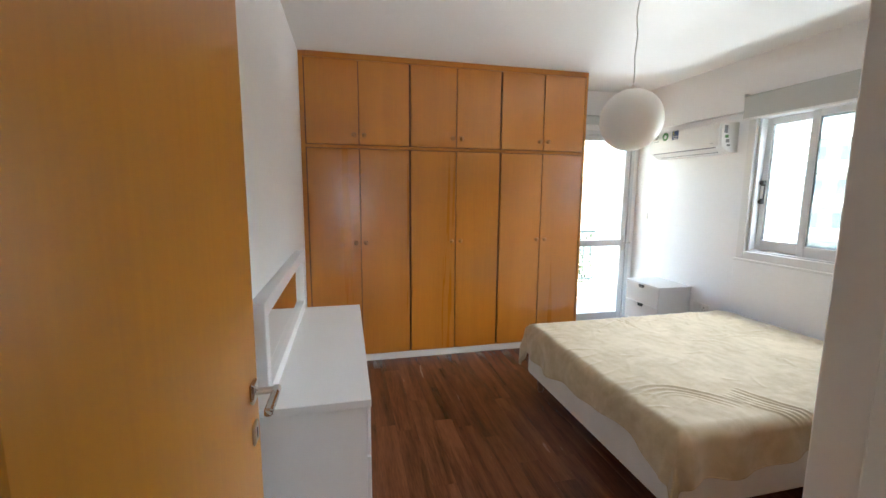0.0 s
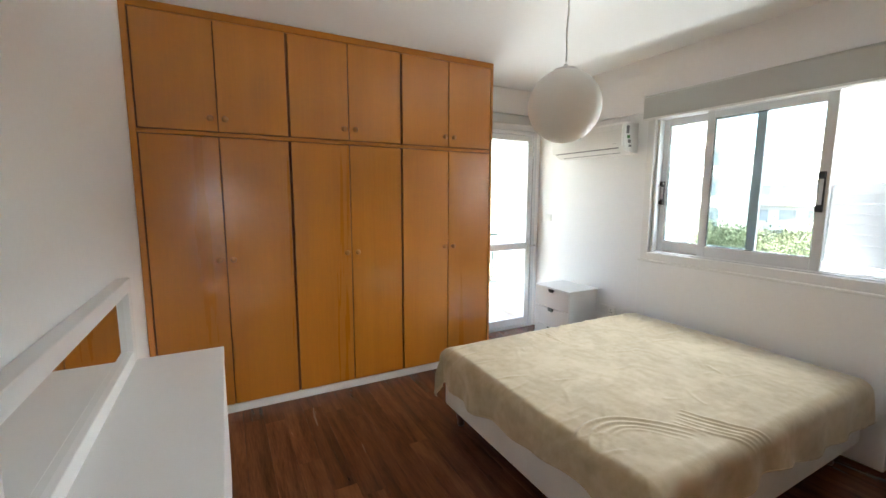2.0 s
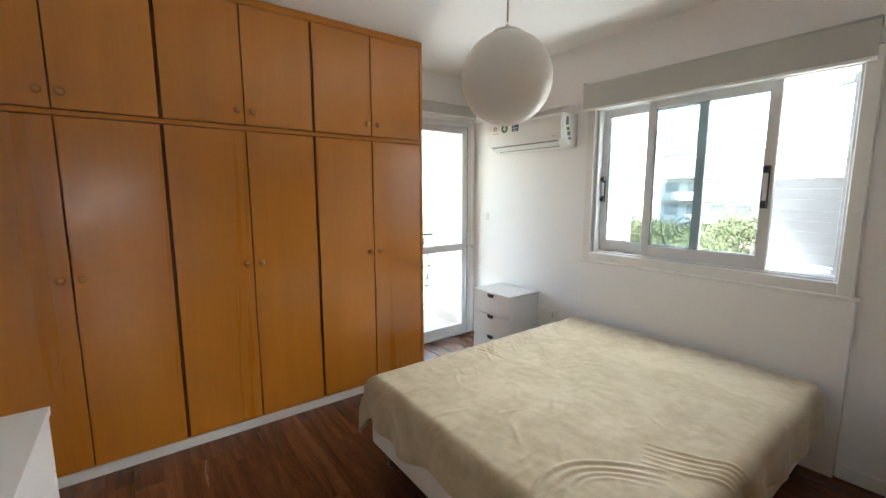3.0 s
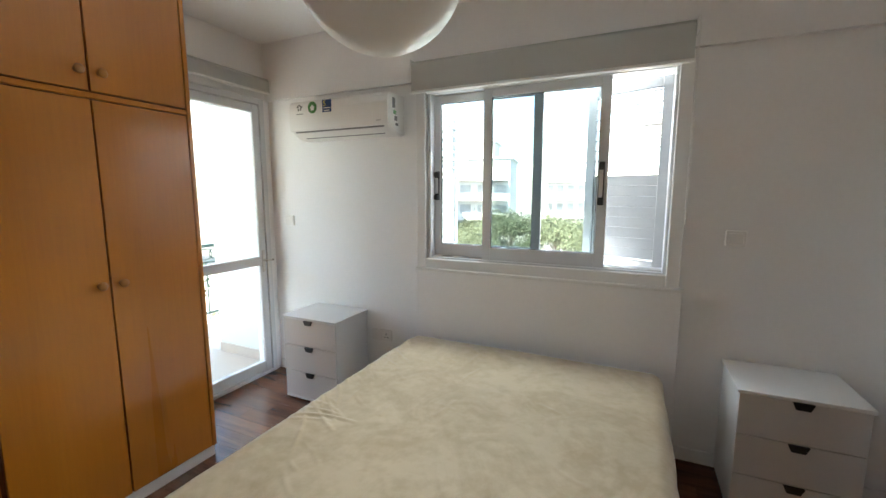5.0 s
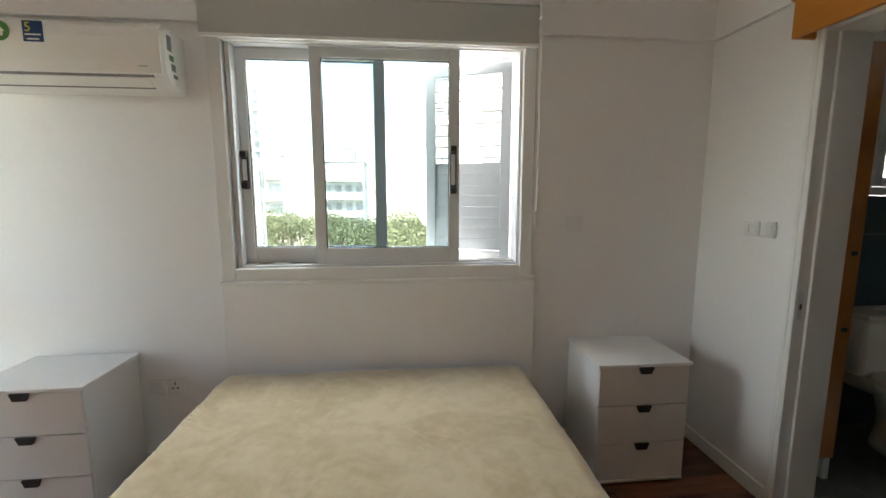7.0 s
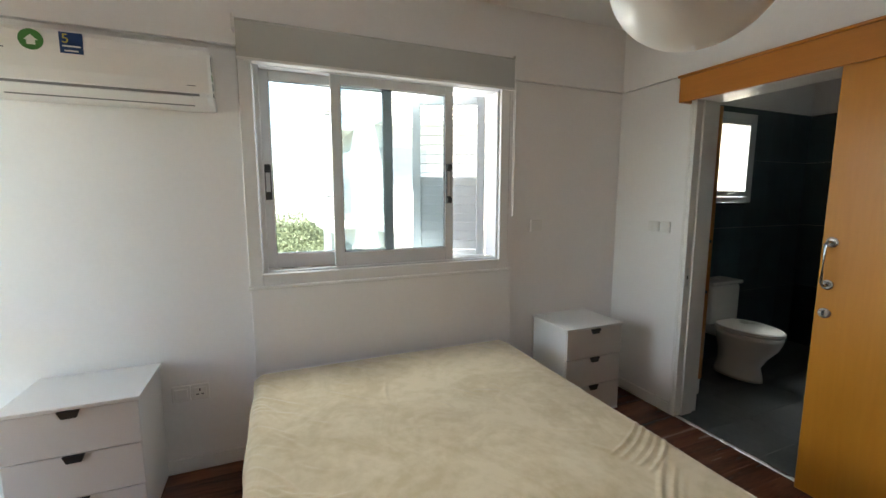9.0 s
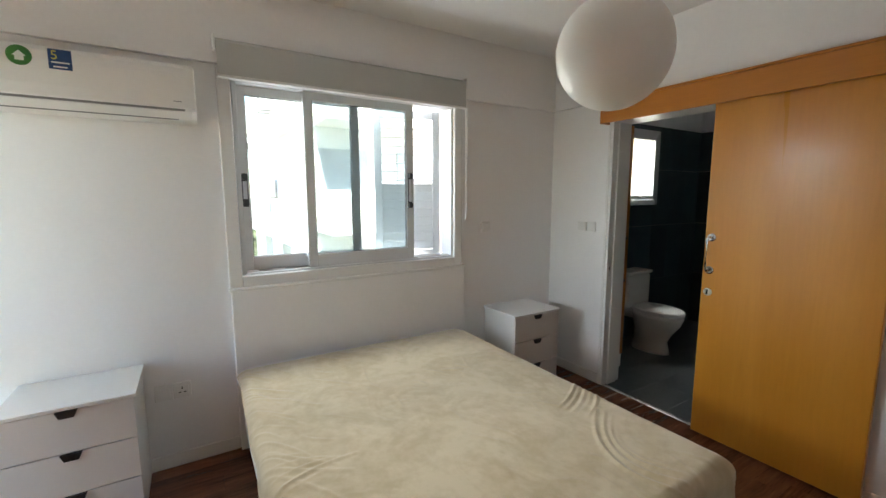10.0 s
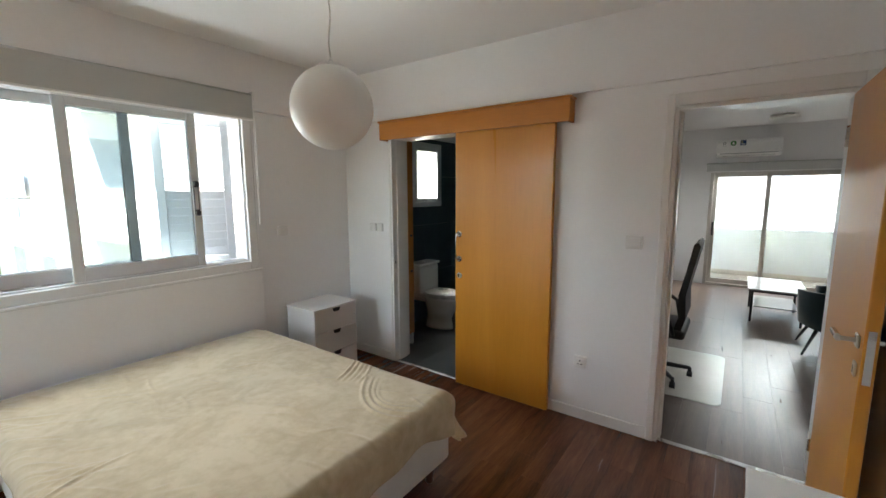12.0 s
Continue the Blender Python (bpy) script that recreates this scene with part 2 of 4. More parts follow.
def ring_frame(bm, axis, depth0, depth1, a0, a1, b0, b1, w, bevel=0.003, wb=None, wt=None):
    """Four bars round an opening; axis x: a is y, b is z; axis y: a is x, b is z."""
    wb, wt = wb or w, wt or w
    for p0, p1, q0, q1 in ((a0, a0 + w, b0, b1), (a1 - w, a1, b0, b1), (a0 + w, a1 - w, b0, b0 + wb), (a0 + w, a1 - w, b1 - wt, b1)):
        if axis == "x":
            box(bm, depth0, depth1, p0, p1, q0, q1, bevel)
        else:
            box(bm, p0, p1, depth0, depth1, q0, q1, bevel)
    return bm


def finish(bm, name, material, smooth=False):
    me = bpy.data.meshes.new(name)
    bm.to_mesh(me)
    bm.free()
    me.materials.append(material)
    if smooth:
        me.shade_smooth()
    return me


def root_of(ob):
    while ob.parent:
        ob = ob.parent
    return ob


def part(name, bm, material, parent, label="", smooth=False, local=False):
    """One mesh under a thing or under a part; the bmesh is in world metres unless local."""
    if not local:
        bmesh.ops.translate(bm, verts=bm.verts, vec=-root_of(parent).location)
    ob = new(name, finish(bm, name, material, smooth))
    ob.parent = parent
    return tagged(ob, label)


def thing(name, loc, label, category, group="", kind="", rz=0.0):
    ob = new(name)
    ob.empty_display_size = 0.1
    ob.location = loc
    ob.rotation_euler = (0, 0, radians(rz))
    return tagged(ob, label, category, group, kind)


def solid(name, bm, material, label, category, kind="structure", loc=(0, 0, 0), smooth=False):
    bmesh.ops.translate(bm, verts=bm.verts, vec=-Vector(loc))
    ob = new(name, finish(bm, name, material, smooth))
    ob.location = loc
    return tagged(ob, label, category, kind=kind)


# ---- plan (metres) ----
X0, X1 = 0.27, 3.96          # bedroom, side wall and window wall
Y0, Y1 = 1.245, 5.20         # door wall and balcony wall
H = 2.668
T = 0.20                     # wall thickness
BZ = 2.235                   # lower edge of the ring beam
OUT = X1 + T

# bedroom walls
bm = bmesh.new()
wy0, wy1, wz0, wz1 = 2.252, 3.778, 1.03, 2.21
box(bm, X1, OUT, Y0 - T, wy0, 0, BZ)
box(bm, X1, OUT, wy1, Y1 + T, 0, BZ)
box(bm, X1, OUT, wy0, wy1, 0, wz0)
box(bm, X1, OUT, wy0, wy1, wz1, BZ)
box(bm, X1 - 0.032, OUT, Y0 - T, Y1 + T, BZ, H + 0.1)
solid("wall_east", bm, PAINT, "white painted window wall with a beam", "wall")
solid("window_apron", slab(X1 - 0.042, X1 + 0.002, 2.207, 3.828, 0.0, 0.980, bevel=0.004), PAINT, "white plastered panel under the window", "wall panel")

bm = bmesh.new()
dx0, dx1, dz = 0.345, 1.128, 2.085      # entry opening
bx0, bx1, bz = 2.60, 3.372, 2.09       # bathroom opening
box(bm, -2.4, dx0, Y0 - T, Y0, 0, BZ)
box(bm, dx1, bx0, Y0 - T, Y0, 0, BZ)
box(bm, bx1, X1, Y0 - T, Y0, 0, BZ)
box(bm, dx0, dx1, Y0 - T, Y0, dz, BZ)
box(bm, bx0, bx1, Y0 - T, Y0, bz, BZ)
box(bm, -2.4, X1 - 0.032, Y0 - T, Y0 + 0.026, BZ, H + 0.1)
solid("wall_south", bm, PAINT, "white painted wall with two doorways", "wall")
solid("wall_west", slab(X0 - T, X0, Y0 + 0.026, Y1 + T, 0, H + 0.1), PAINT, "white painted side wall", "wall")
gx0, gx1, gz = 2.95, 3.905, 2.24       # balcony door opening
bm = bmesh.new()
box(bm, X0, gx0, Y1, Y1 + T, 0, H + 0.1)
box(bm, gx1, X1, Y1, Y1 + T, 0, H + 0.1)
box(bm, gx0, gx1, Y1, Y1 + T, gz, H + 0.1)
solid("wall_north", bm, PAINT, "white painted wall with a glazed balcony door", "wall")
solid("ceiling", slab(X0 - T, OUT, Y0 + 0.026, Y1 + T, H, H + 0.25), CEIL, "flat white painted ceiling", "ceiling")

# skirting
def skirting(x0, x1, y0, y1):
    tagged(solid("baseboard", slab(x0, x1, y0, y1, 0.0, 0.08, bevel=0.004), GLOSSW, "low white painted skirting board", "baseboard"), group="skirting boards")


skirting(X1 - 0.013, X1, Y0 + 0.013, 2.205)
skirting(X1 - 0.013, X1, 3.830, Y1)
skirting(1.172, 1.80, Y0, Y0 + 0.013)
skirting(1.80, 2.50, Y0, Y0 + 0.013)
skirting(3.393, X1, Y0, Y0 + 0.013)
skirting(X0, X0 + 0.013, Y0 + 0.1, 2.49)
skirting(X0, X0 + 0.013, 3.925, 4.58)


# ---- openings ----
def sash(parent, name, x0, x1, y0, y1, z0, z1, hy, hz0, hz1):
    sf = part(name, ring_frame(bmesh.new(), "x", x0, x1, y0, y1, z0, z1, 0.055, 0.003, wb=0.085, wt=0.055), ALU, parent)
    xm = (x0 + x1) / 2
    g = part("pane", slab(xm - 0.003, xm + 0.003, y0 + 0.05, y1 - 0.05, z0 + 0.08, z1 - 0.05), PANE, sf, "clear glass")
    g.visible_shadow = False
    part("gasket", ring_frame(bmesh.new(), "x", xm - 0.009, xm + 0.009, y0 + 0.052, y1 - 0.052, z0 + 0.082, z1 - 0.052, 0.007, 0.0), BLACK, sf, "black rubber glazing gasket")
    b = bmesh.new()
    box(b, x0 - 0.012, x0, hy - 0.017, hy + 0.017, hz0, hz1, 0.003)
    box(b, x0 - 0.030, x0 - 0.012, hy - 0.016, hy + 0.016, hz1 - 0.035, hz1 - 0.005, 0.003)
    box(b, x0 - 0.030, x0 - 0.012, hy - 0.016, hy + 0.016, hz0 + 0.005, hz0 + 0.035, 0.003)
    part("handle", b, BLACK, sf, "dark grey pull handle")
    part("grip_insert", slab(x0 - 0.0135, x0 - 0.0125, hy - 0.010, hy + 0.012, hz0 + 0.045, hz1 - 0.045), ALU, sf, "silver grip plate")
    return sf


win = thing("window_1", (X1, 3.0, 1.0), "white aluminium sliding window, partly slid open", "window", kind="structure")
part("casing", ring_frame(bmesh.new(), "x", 3.938, 3.975, 2.222, 3.832, 0.990, 2.230, 0.068, 0.004), GLOSSW, win)
part("sill", slab(3.915, 3.975, 2.200, 3.838, 0.974, 0.994, bevel=0.004), GLOSSW, win)
part("window_frame", ring_frame(bmesh.new(), "x", 3.962, 4.07, 2.282, 3.758, 1.046, 2.180, 0.024, 0.003), ALU, win)
part("shutter_frame", ring_frame(bmesh.new(), "x", 4.085, 4.135, 2.2545, 3.7755, 1.0325, 2.2075, 0.036, 0.003), ALU, win)
part("track", slab(3.985, 4.06, 2.308, 3.732, 1.066, 1.076, bevel=0.002), STEEL, win)
sash(win, "rear_sash", 4.022, 4.050, 2.999, 3.742, 1.072, 2.158, 3.712, 1.46, 1.655)
sash(win, "front_sash", 3.978, 4.008, 2.614, 3.368, 1.068, 2.160, 2.648, 1.437, 1.685)
part("latch_keeper", slab(3.954, 3.962, 2.286, 2.302, 1.53, 1.60, bevel=0.001), ALU, win)


def shutter_leaf(loc, rz, w, h, label):
    """A leaf with tilted louvres above and closed slats below; hinged at its origin, along its local x."""
    s = thing("louvred_shutter", loc, label, "shutter", "window shutters", rz=rz)
    b = bmesh.new()
    st = 0.058
    box(b, 0, st, -0.018, 0.018, 0, h, 0.003)
    box(b, w - st, w, -0.018, 0.018, 0, h, 0.003)
    for z in (0.0, h - 0.06):
        box(b, st, w - st, -0.018, 0.018, z, z + 0.06, 0.003)
    part("shutter_frame", b, SHUT, s, local=True)
    z = 0.065
    while z < h - 0.085:
        upper = z > 0.56
        b = bmesh.new()
        half = 0.024 if upper else 0.0325
        box(b, st, w - st, -0.004, 0.004, -half, half, 0.002)
        bmesh.ops.rotate(b, verts=b.verts, matrix=Euler((radians(84 if upper else 7), 0, 0)).to_matrix())
        bmesh.ops.translate(b, verts=b.verts, vec=(0, 0, z + 0.031))
        part("slat", b, SHUT, s, local=True)
        z += 0.064
    part("latch", slab(w - 0.035, w - 0.015, -0.030, -0.018, 0.42, 0.54, bevel=0.003), STEEL, s, local=True)
    return s


shutter_leaf((4.155, 2.292, 1.04), 68.4, 0.51, 1.13, "white louvred window shutter standing half open")
shutter_leaf((4.19, 3.790, 1.04), 8, 0.51, 1.13, "white louvred window shutter swung fully open")

# roller blind over the window
bl = thing("roller_blind", (3.88, 3.0, 2.3), "pale grey fabric roller blind, rolled almost up", "blind")
part("roller", rod(bmesh.new(), (3.893, 2.240, 2.325), (3.893, 3.826, 2.325), 0.026, seg=20), BLINDC, bl, smooth=True)
part("cloth", slab(3.8655, 3.8675, 2.240, 3.826, 2.163, 2.330), BLINDC, bl)
part("bottom_bar", slab(3.860, 3.873, 2.236, 3.830, 2.146, 2.164, bevel=0.003), PLASTIC, bl)
for y in (2.228, 3.836):
    part("bracket", slab(3.868, 3.932, y - 0.006, y + 0.006, 2.29, 2.365, bevel=0.003), PLASTIC, bl)
for dx in (0.0, 0.022):
    part("chain", rod(bmesh.new(), (3.875 + dx, 2.221, 2.33), (3.882 + dx * 0.6, 2.221, 1.37), 0.0022, seg=6), PLASTIC, bl)
part("chain_weight", rod(bmesh.new(), (3.888, 2.221, 1.35), (3.888, 2.221, 1.40), 0.006, seg=8), PLASTIC, bl)

# balcony door
bd = thing("door_1", (3.4, Y1, 0), "white glazed balcony door with a middle rail, closed", "balcony door", kind="structure")
part("door_frame", ring_frame(bmesh.new(), "y", Y1 - 0.012, Y1 + 0.07, gx0, gx1, 0.0, gz, 0.045, 0.004, wb=0.03), ALU, bd)
leaf = part("door_leaf", box(ring_frame(bmesh.new(), "y", Y1 + 0.0, Y1 + 0.05, gx0 + 0.047, gx1 - 0.047, 0.032, gz - 0.047, 0.062, 0.004, wb=0.085), gx0 + 0.109, gx1 - 0.109, Y1, Y1 + 0.05, 0.925, 0.995, bevel=0.003), ALU, bd)
for z0, z1 in ((0.112, 0.93), (0.99, gz - 0.105)):
    g = part("pane", slab(gx0 + 0.105, gx1 - 0.105, Y1 + 0.022, Y1 + 0.028, z0, z1), PANE, leaf, "clear glass")
    g.visible_shadow = False
h = part("handle_plate", slab(gx1 - 0.095, gx1 - 0.065, Y1 - 0.010, Y1, 0.87, 1.05, bevel=0.004), STEEL, leaf)
part("lever", box(rod(bmesh.new(), (gx1 - 0.08, Y1 - 0.045, 0.965), (gx1 - 0.08, Y1, 0.965), 0.008), gx1 - 0.09, gx1 - 0.01, Y1 - 0.052, Y1 - 0.036, 0.957, 0.973, bevel=0.004), STEEL, leaf)
bb = thing("roller_blind", (3.4, Y1 - 0.05, 2.4), "white roller blind, rolled up above the balcony door", "blind")
part("roller", rod(bmesh.new(), (2.93, Y1 - 0.045, 2.37), (3.915, Y1 - 0.045, 2.37), 0.026, seg=18), BLINDC, bb, smooth=True)
part("cloth", slab(2.93, 3.915, Y1 - 0.073, Y1 - 0.071, 2.29, 2.37), BLINDC, bb)
part("bottom_bar", slab(2.93, 3.915, Y1 - 0.078, Y1 - 0.066, 2.275, 2.291, bevel=0.003), PLASTIC, bb)
for x in (2.925, 3.922):
    part("bracket", slab(x - 0.006, x + 0.006, Y1 - 0.08, Y1, 2.335, 2.41, bevel=0.003), PLASTIC, bb)

# entry doorway: casing, lining, threshold
dc = thing("door_2", (0.7, Y0, 0), "white painted door casing round the entry doorway", "door frame", kind="structure")
b = bmesh.new()
box(b, dx1, dx1 + 0.042, Y0 - 0.002, Y0 + 0.016, 0, dz + 0.070, 0.004)
box(b, X0 + 0.020, dx0 + 0.004, Y0 - 0.002, Y0 + 0.016, 0, dz + 0.070, 0.003)
box(b, dx0 + 0.004, dx1, Y0 - 0.002, Y0 + 0.016, dz, dz + 0.070, 0.004)
part("casing", b, GLOSSW, dc)
b = bmesh.new()
box(b, dx1 - 0.022, dx1, Y0 - T - 0.004, Y0 + 0.004, 0, dz, 0.003)
box(b, dx1 - 0.036, dx1 - 0.022, Y0 - 0.115, Y0 - 0.050, 0, dz - 0.022, 0.003)
box(b, dx0, dx0 + 0.020, Y0 - T - 0.004, Y0 - 0.004, 0, dz, 0.003)
box(b, dx0 + 0.020, dx1 - 0.022, Y0 - T - 0.004, Y0 + 0.004, dz - 0.022, dz, 0.003)
part("lining", b, GLOSSW, dc)
part("outer_casing", box(box(slab(dx1, dx1 + 0.068, Y0 - T - 0.016, Y0 - T, 0, dz + 0.06, bevel=0.004), dx0 - 0.068, dx0, Y0 - T - 0.016, Y0 - T, 0, dz + 0.06, 0.004), dx0, dx1, Y0 - T - 0.016, Y0 - T, dz, dz + 0.06, 0.004), GLOSSW, dc)
part("threshold", slab(dx0 + 0.02, dx1 - 0.022, Y0 - 0.055, Y0 - 0.018, 0.0, 0.007, bevel=0.003), STEEL, dc, "brushed metal threshold strip")


def lever_handle(parent, x, z, side):
    """Lever on one face of the leaf, in leaf coordinates; the lever points to the hinge."""
    y = 0.0 if side < 0 else 0.04
    rose = part("rose", slab(x - 0.024, x + 0.024, min(y, y + side * 0.010), max(y, y + side * 0.010), z - 0.026, z + 0.026, bevel=0.004), STEEL, parent, "brushed steel rose", local=True)
    b = rod(bmesh.new(), (x, y, z), (x, y + side * 0.058, z), 0.009)
    box(b, x - 0.115, x + 0.011, y + side * 0.058 - 0.009, y + side * 0.058 + 0.009, z - 0.010, z + 0.010, 0.004)
    part("lever", b, STEEL, parent, "brushed steel lever handle", local=True)
    k = part("escutcheon", slab(x - 0.022, x + 0.022, min(y, y + side * 0.008), max(y, y + side * 0.008), z - 0.135, z - 0.080, bevel=0.006), STEEL, parent, local=True)
    part("keyhole", slab(x - 0.004, x + 0.004, min(y + side * 0.008, y + side * 0.009), max(y + side * 0.008, y + side * 0.009), z - 0.122, z - 0.095), BLACK, parent, local=True)


dl = thing("entry_door", (0.384, Y0 + 0.024, 0.008), "honey-coloured veneered door standing wide open", "door", rz=89.6)
part("leaf", slab(0, 0.765, 0.0, 0.04, 0, 2.045, bevel=0.003), LEAFWOOD, dl, local=True)
part("lock_plate", slab(0.7645, 0.7665, 0.009, 0.031, 0.90, 1.10, bevel=0.0005), STEEL, dl, "brass-toned lock plate", local=True)
lever_handle(dl, 0.700, 1.045, -1)
lever_handle(dl, 0.700, 1.045, 1)
for z in (0.22, 1.80):
    part("hinge", rod(bmesh.new(), (-0.004, -0.006, z), (-0.004, -0.006, z + 0.10), 0.007), STEEL, dl, local=True)

# bathroom doorway and sliding door
bc = thing("door_3", (3.0, Y0, 0), "white painted casing round the bathroom doorway", "door frame", kind="structure")
b = bmesh.new()
box(b, bx1 - 0.002, bx1 + 0.020, Y0 - 0.002, Y0 + 0.014, 0, bz, 0.004)
box(b, bx1 - 0.024, bx1, Y0 - T - 0.004, Y0 + 0.010, 0, bz, 0.003)
box(b, bx1 - 0.036, bx1 - 0.024, Y0 - 0.150, Y0 - 0.045, 0, bz - 0.02, 0.003)
box(b, bx0, bx0 + 0.024, Y0 - T - 0.004, Y0 + 0.004, 0, bz, 0.003)
box(b, bx0 + 0.024, bx1 - 0.024, Y0 - T - 0.004, Y0 + 0.004, bz - 0.022, bz, 0.003)
part("lining", b, GLOSSW, bc)
part("threshold", slab(bx0 + 0.024, bx1 - 0.024, Y0 - 0.022, Y0 + 0.004, 0.0, 0.008, bevel=0.003), STEEL, bc)
part("strike_plate", slab(bx1 - 0.0255, bx1 - 0.0245, Y0 - 0.028, Y0 - 0.006, 0.90, 1.02), ALU, bc)
part("strike_hole", slab(bx1 - 0.0262, bx1 - 0.0256, Y0 - 0.022, Y0 - 0.013, 0.945, 0.97), BLACK, bc)

sd = thing("sliding_door", (2.235, 1.29, 0), "honey-coloured veneered sliding door hung half across the bathroom doorway", "sliding door")
part("leaf", slab(1.824, 2.622, 1.272, 1.312, 0.012, 2.10, bevel=0.003), LEAFWOOD, sd)
for z in (1.270, 1.070):
    part("rosette", lathe(bmesh.new(), [(0.024, 0), (0.024, 0.006), (0.018, 0.010)], (2.582, 1.312, z), "Y", 20), STEEL, sd)
part("pull_bar", tube(bmesh.new(), [(2.582, 1.312, 1.270), (2.582, 1.345, 1.272), (2.588, 1.356, 1.260), (2.588, 1.356, 1.080), (2.582, 1.345, 1.068), (2.582, 1.312, 1.070)], 0.008), STEEL, sd, "chrome pull handle", smooth=True)
part("rosette", lathe(bmesh.new(), [(0.024, 0), (0.024, 0.006), (0.018, 0.010)], (2.582, 1.312, 0.935), "Y", 20), STEEL, sd)
part("thumb_turn", slab(2.577, 2.587, 1.322, 1.330, 0.922, 0.948, bevel=0.002), BLACK, sd)

pm = thing("door_pelmet", (2.55, Y0, 2.05), "honey-coloured wooden pelmet hiding a sliding door track", "pelmet")
b = bmesh.new()
box(b, 1.716, 3.402, 1.330, 1.350, 2.052, 2.197, 0.002)
box(b, 1.716, 1.736, Y0 + 0.001, 1.330, 2.052, 2.197, 0.002)
box(b, 3.382, 3.402, Y0 + 0.001, 1.330, 2.052, 2.197, 0.002)
part("board", b, VENEER_T, pm)
part("top_lip", slab(1.706, 3.412, Y0 + 0.001, 1.360, 2.197, 2.212, bevel=0.003), VENEER_T, pm)
part("track", slab(1.76, 3.36, 1.278, 1.306, 2.115, 2.16, bevel=0.002), STEEL, pm)


# ---- wardrobe ----
WF, WX0, WX1 = 4.60, X0 + 0.003, 2.885
wd = thing("wardrobe", (1.58, 4.9, 0), "built-in orange wood veneer wardrobe with twelve closed doors", "wardrobe")
part("side_panel", slab(WX0, WX0 + 0.035, WF, Y1 - 0.003, 0.065, H - 0.003, bevel=0.002), VENEER, wd)
part("side_panel", slab(WX1 - 0.022, WX1, WF - 0.008, Y1 - 0.003, 0.065, H - 0.003, bevel=0.002), VENEER, wd)
part("inner_front", slab(WX0 + 0.035, WX1 - 0.022, WF + 0.0125, Y1 - 0.003, 0.065, H - 0.05), GROOVE, wd)
part("cornice", slab(WX0 + 0.035, WX1 - 0.022, WF - 0.012, Y1 - 0.003, H - 0.048, H - 0.003, bevel=0.003), VENEER_T, wd)
part("middle_rail", slab(WX0 + 0.035, WX1 - 0.022, WF - 0.004, WF + 0.012, 1.905, 1.930, bevel=0.003), VENEER_T, wd)
part("plinth", slab(WX0, WX1 - 0.004, WF + 0.004, Y1 - 0.003, 0.0, 0.064, bevel=0.003), GLOSSW, wd, "white painted plinth")
edges = (WX0 + 0.038, 1.180, 2.021, WX1 - 0.024)
for u in range(3):
    a, c = edges[u], edges[u + 1]
    if u:
        part("divider", slab(a - 0.008, a + 0.008, WF + 0.008, WF + 0.0123, 0.068, H - 0.05), GROOVE, wd, "dark groove between units")
    lo, hi = a + (0.009 if u else 0.007), c - (0.009 if u < 2 else 0.003)
    mid = (lo + hi) / 2
    for z0, z1, kz in ((0.068, 1.899, 1.098), (1.936, H - 0.050, 2.014)):
        for p, q, kx in ((lo, mid - 0.0035, mid - 0.042), (mid + 0.0035, hi, mid + 0.042)):
            d = part("cupboard_door", slab(p, q, WF - 0.006, WF + 0.012, z0, z1, bevel=0.002), VENEER, wd)
            part("knob", lathe(bmesh.new(), [(0.012, 0.0), (0.009, -0.010), (0.017, -0.018), (0.0195, -0.026), (0.015, -0.033), (0.004, -0.036)][::-1], (kx, WF - 0.006, kz), "Y", 14), KNOB, d, "turned wooden knob", smooth=True)

# ---- bed ----
BX0, BX1, BY0, BY1 = 1.972, 3.87, 2.287, 3.823
bed = thing("bed", (2.9, 3.02, 0), "double divan bed with an off-white base on dark wooden feet", "bed")
part("base", slab(BX0 + 0.02, BX1, BY0 + 0.015, BY1 - 0.015, 0.135, 0.36, bevel=0.02, seg=2), BEDBASE, bed)
part("mattress", slab(BX0 + 0.045, BX1 + 0.01, BY0 + 0.035, BY1 - 0.035, 0.362, 0.508, bevel=0.06, seg=4), SHEET, bed, "white mattress")
for x in (BX0 + 0.10, BX1 - 0.12):
    for y in (BY0 + 0.10, BY1 - 0.10):
        part("foot", lathe(bmesh.new(), [(0.018, 0.0), (0.024, 0.012), (0.020, 0.03), (0.030, 0.07), (0.024, 0.10), (0.034, 0.134)], (x, y, 0.001), "Z", 14), DARKWOOD, bed, smooth=True)


def crease_height(X, Y, p0, p1, p2, wide, amp):
    """Height of one ridge of cloth along a bent line, fading out at both ends."""
    out = np.zeros(X.shape)
    n = 14
    for k in range(n + 1):
        f = k / n
        x = (1 - f) ** 2 * p0[0] + 2 * f * (1 - f) * p1[0] + f * f * p2[0]
        y = (1 - f) ** 2 * p0[1] + 2 * f * (1 - f) * p1[1] + f * f * p2[1]
        tx = 2 * (1 - f) * (p1[0] - p0[0]) + 2 * f * (p2[0] - p1[0])
        ty = 2 * (1 - f) * (p1[1] - p0[1]) + 2 * f * (p2[1] - p1[1])
        length = math.hypot(tx, ty)
        along = ((X - x) * tx + (Y - y) * ty) / length
        across = ((X - x) * ty - (Y - y) * tx) / length
        fade = math.sin(math.pi * min(1, 0.12 + 0.80 * f)) ** 0.6
        out = np.maximum(out, amp * fade * np.exp(-(across / wide) ** 2 - (along / (length / n * 0.9)) ** 4))
    return out


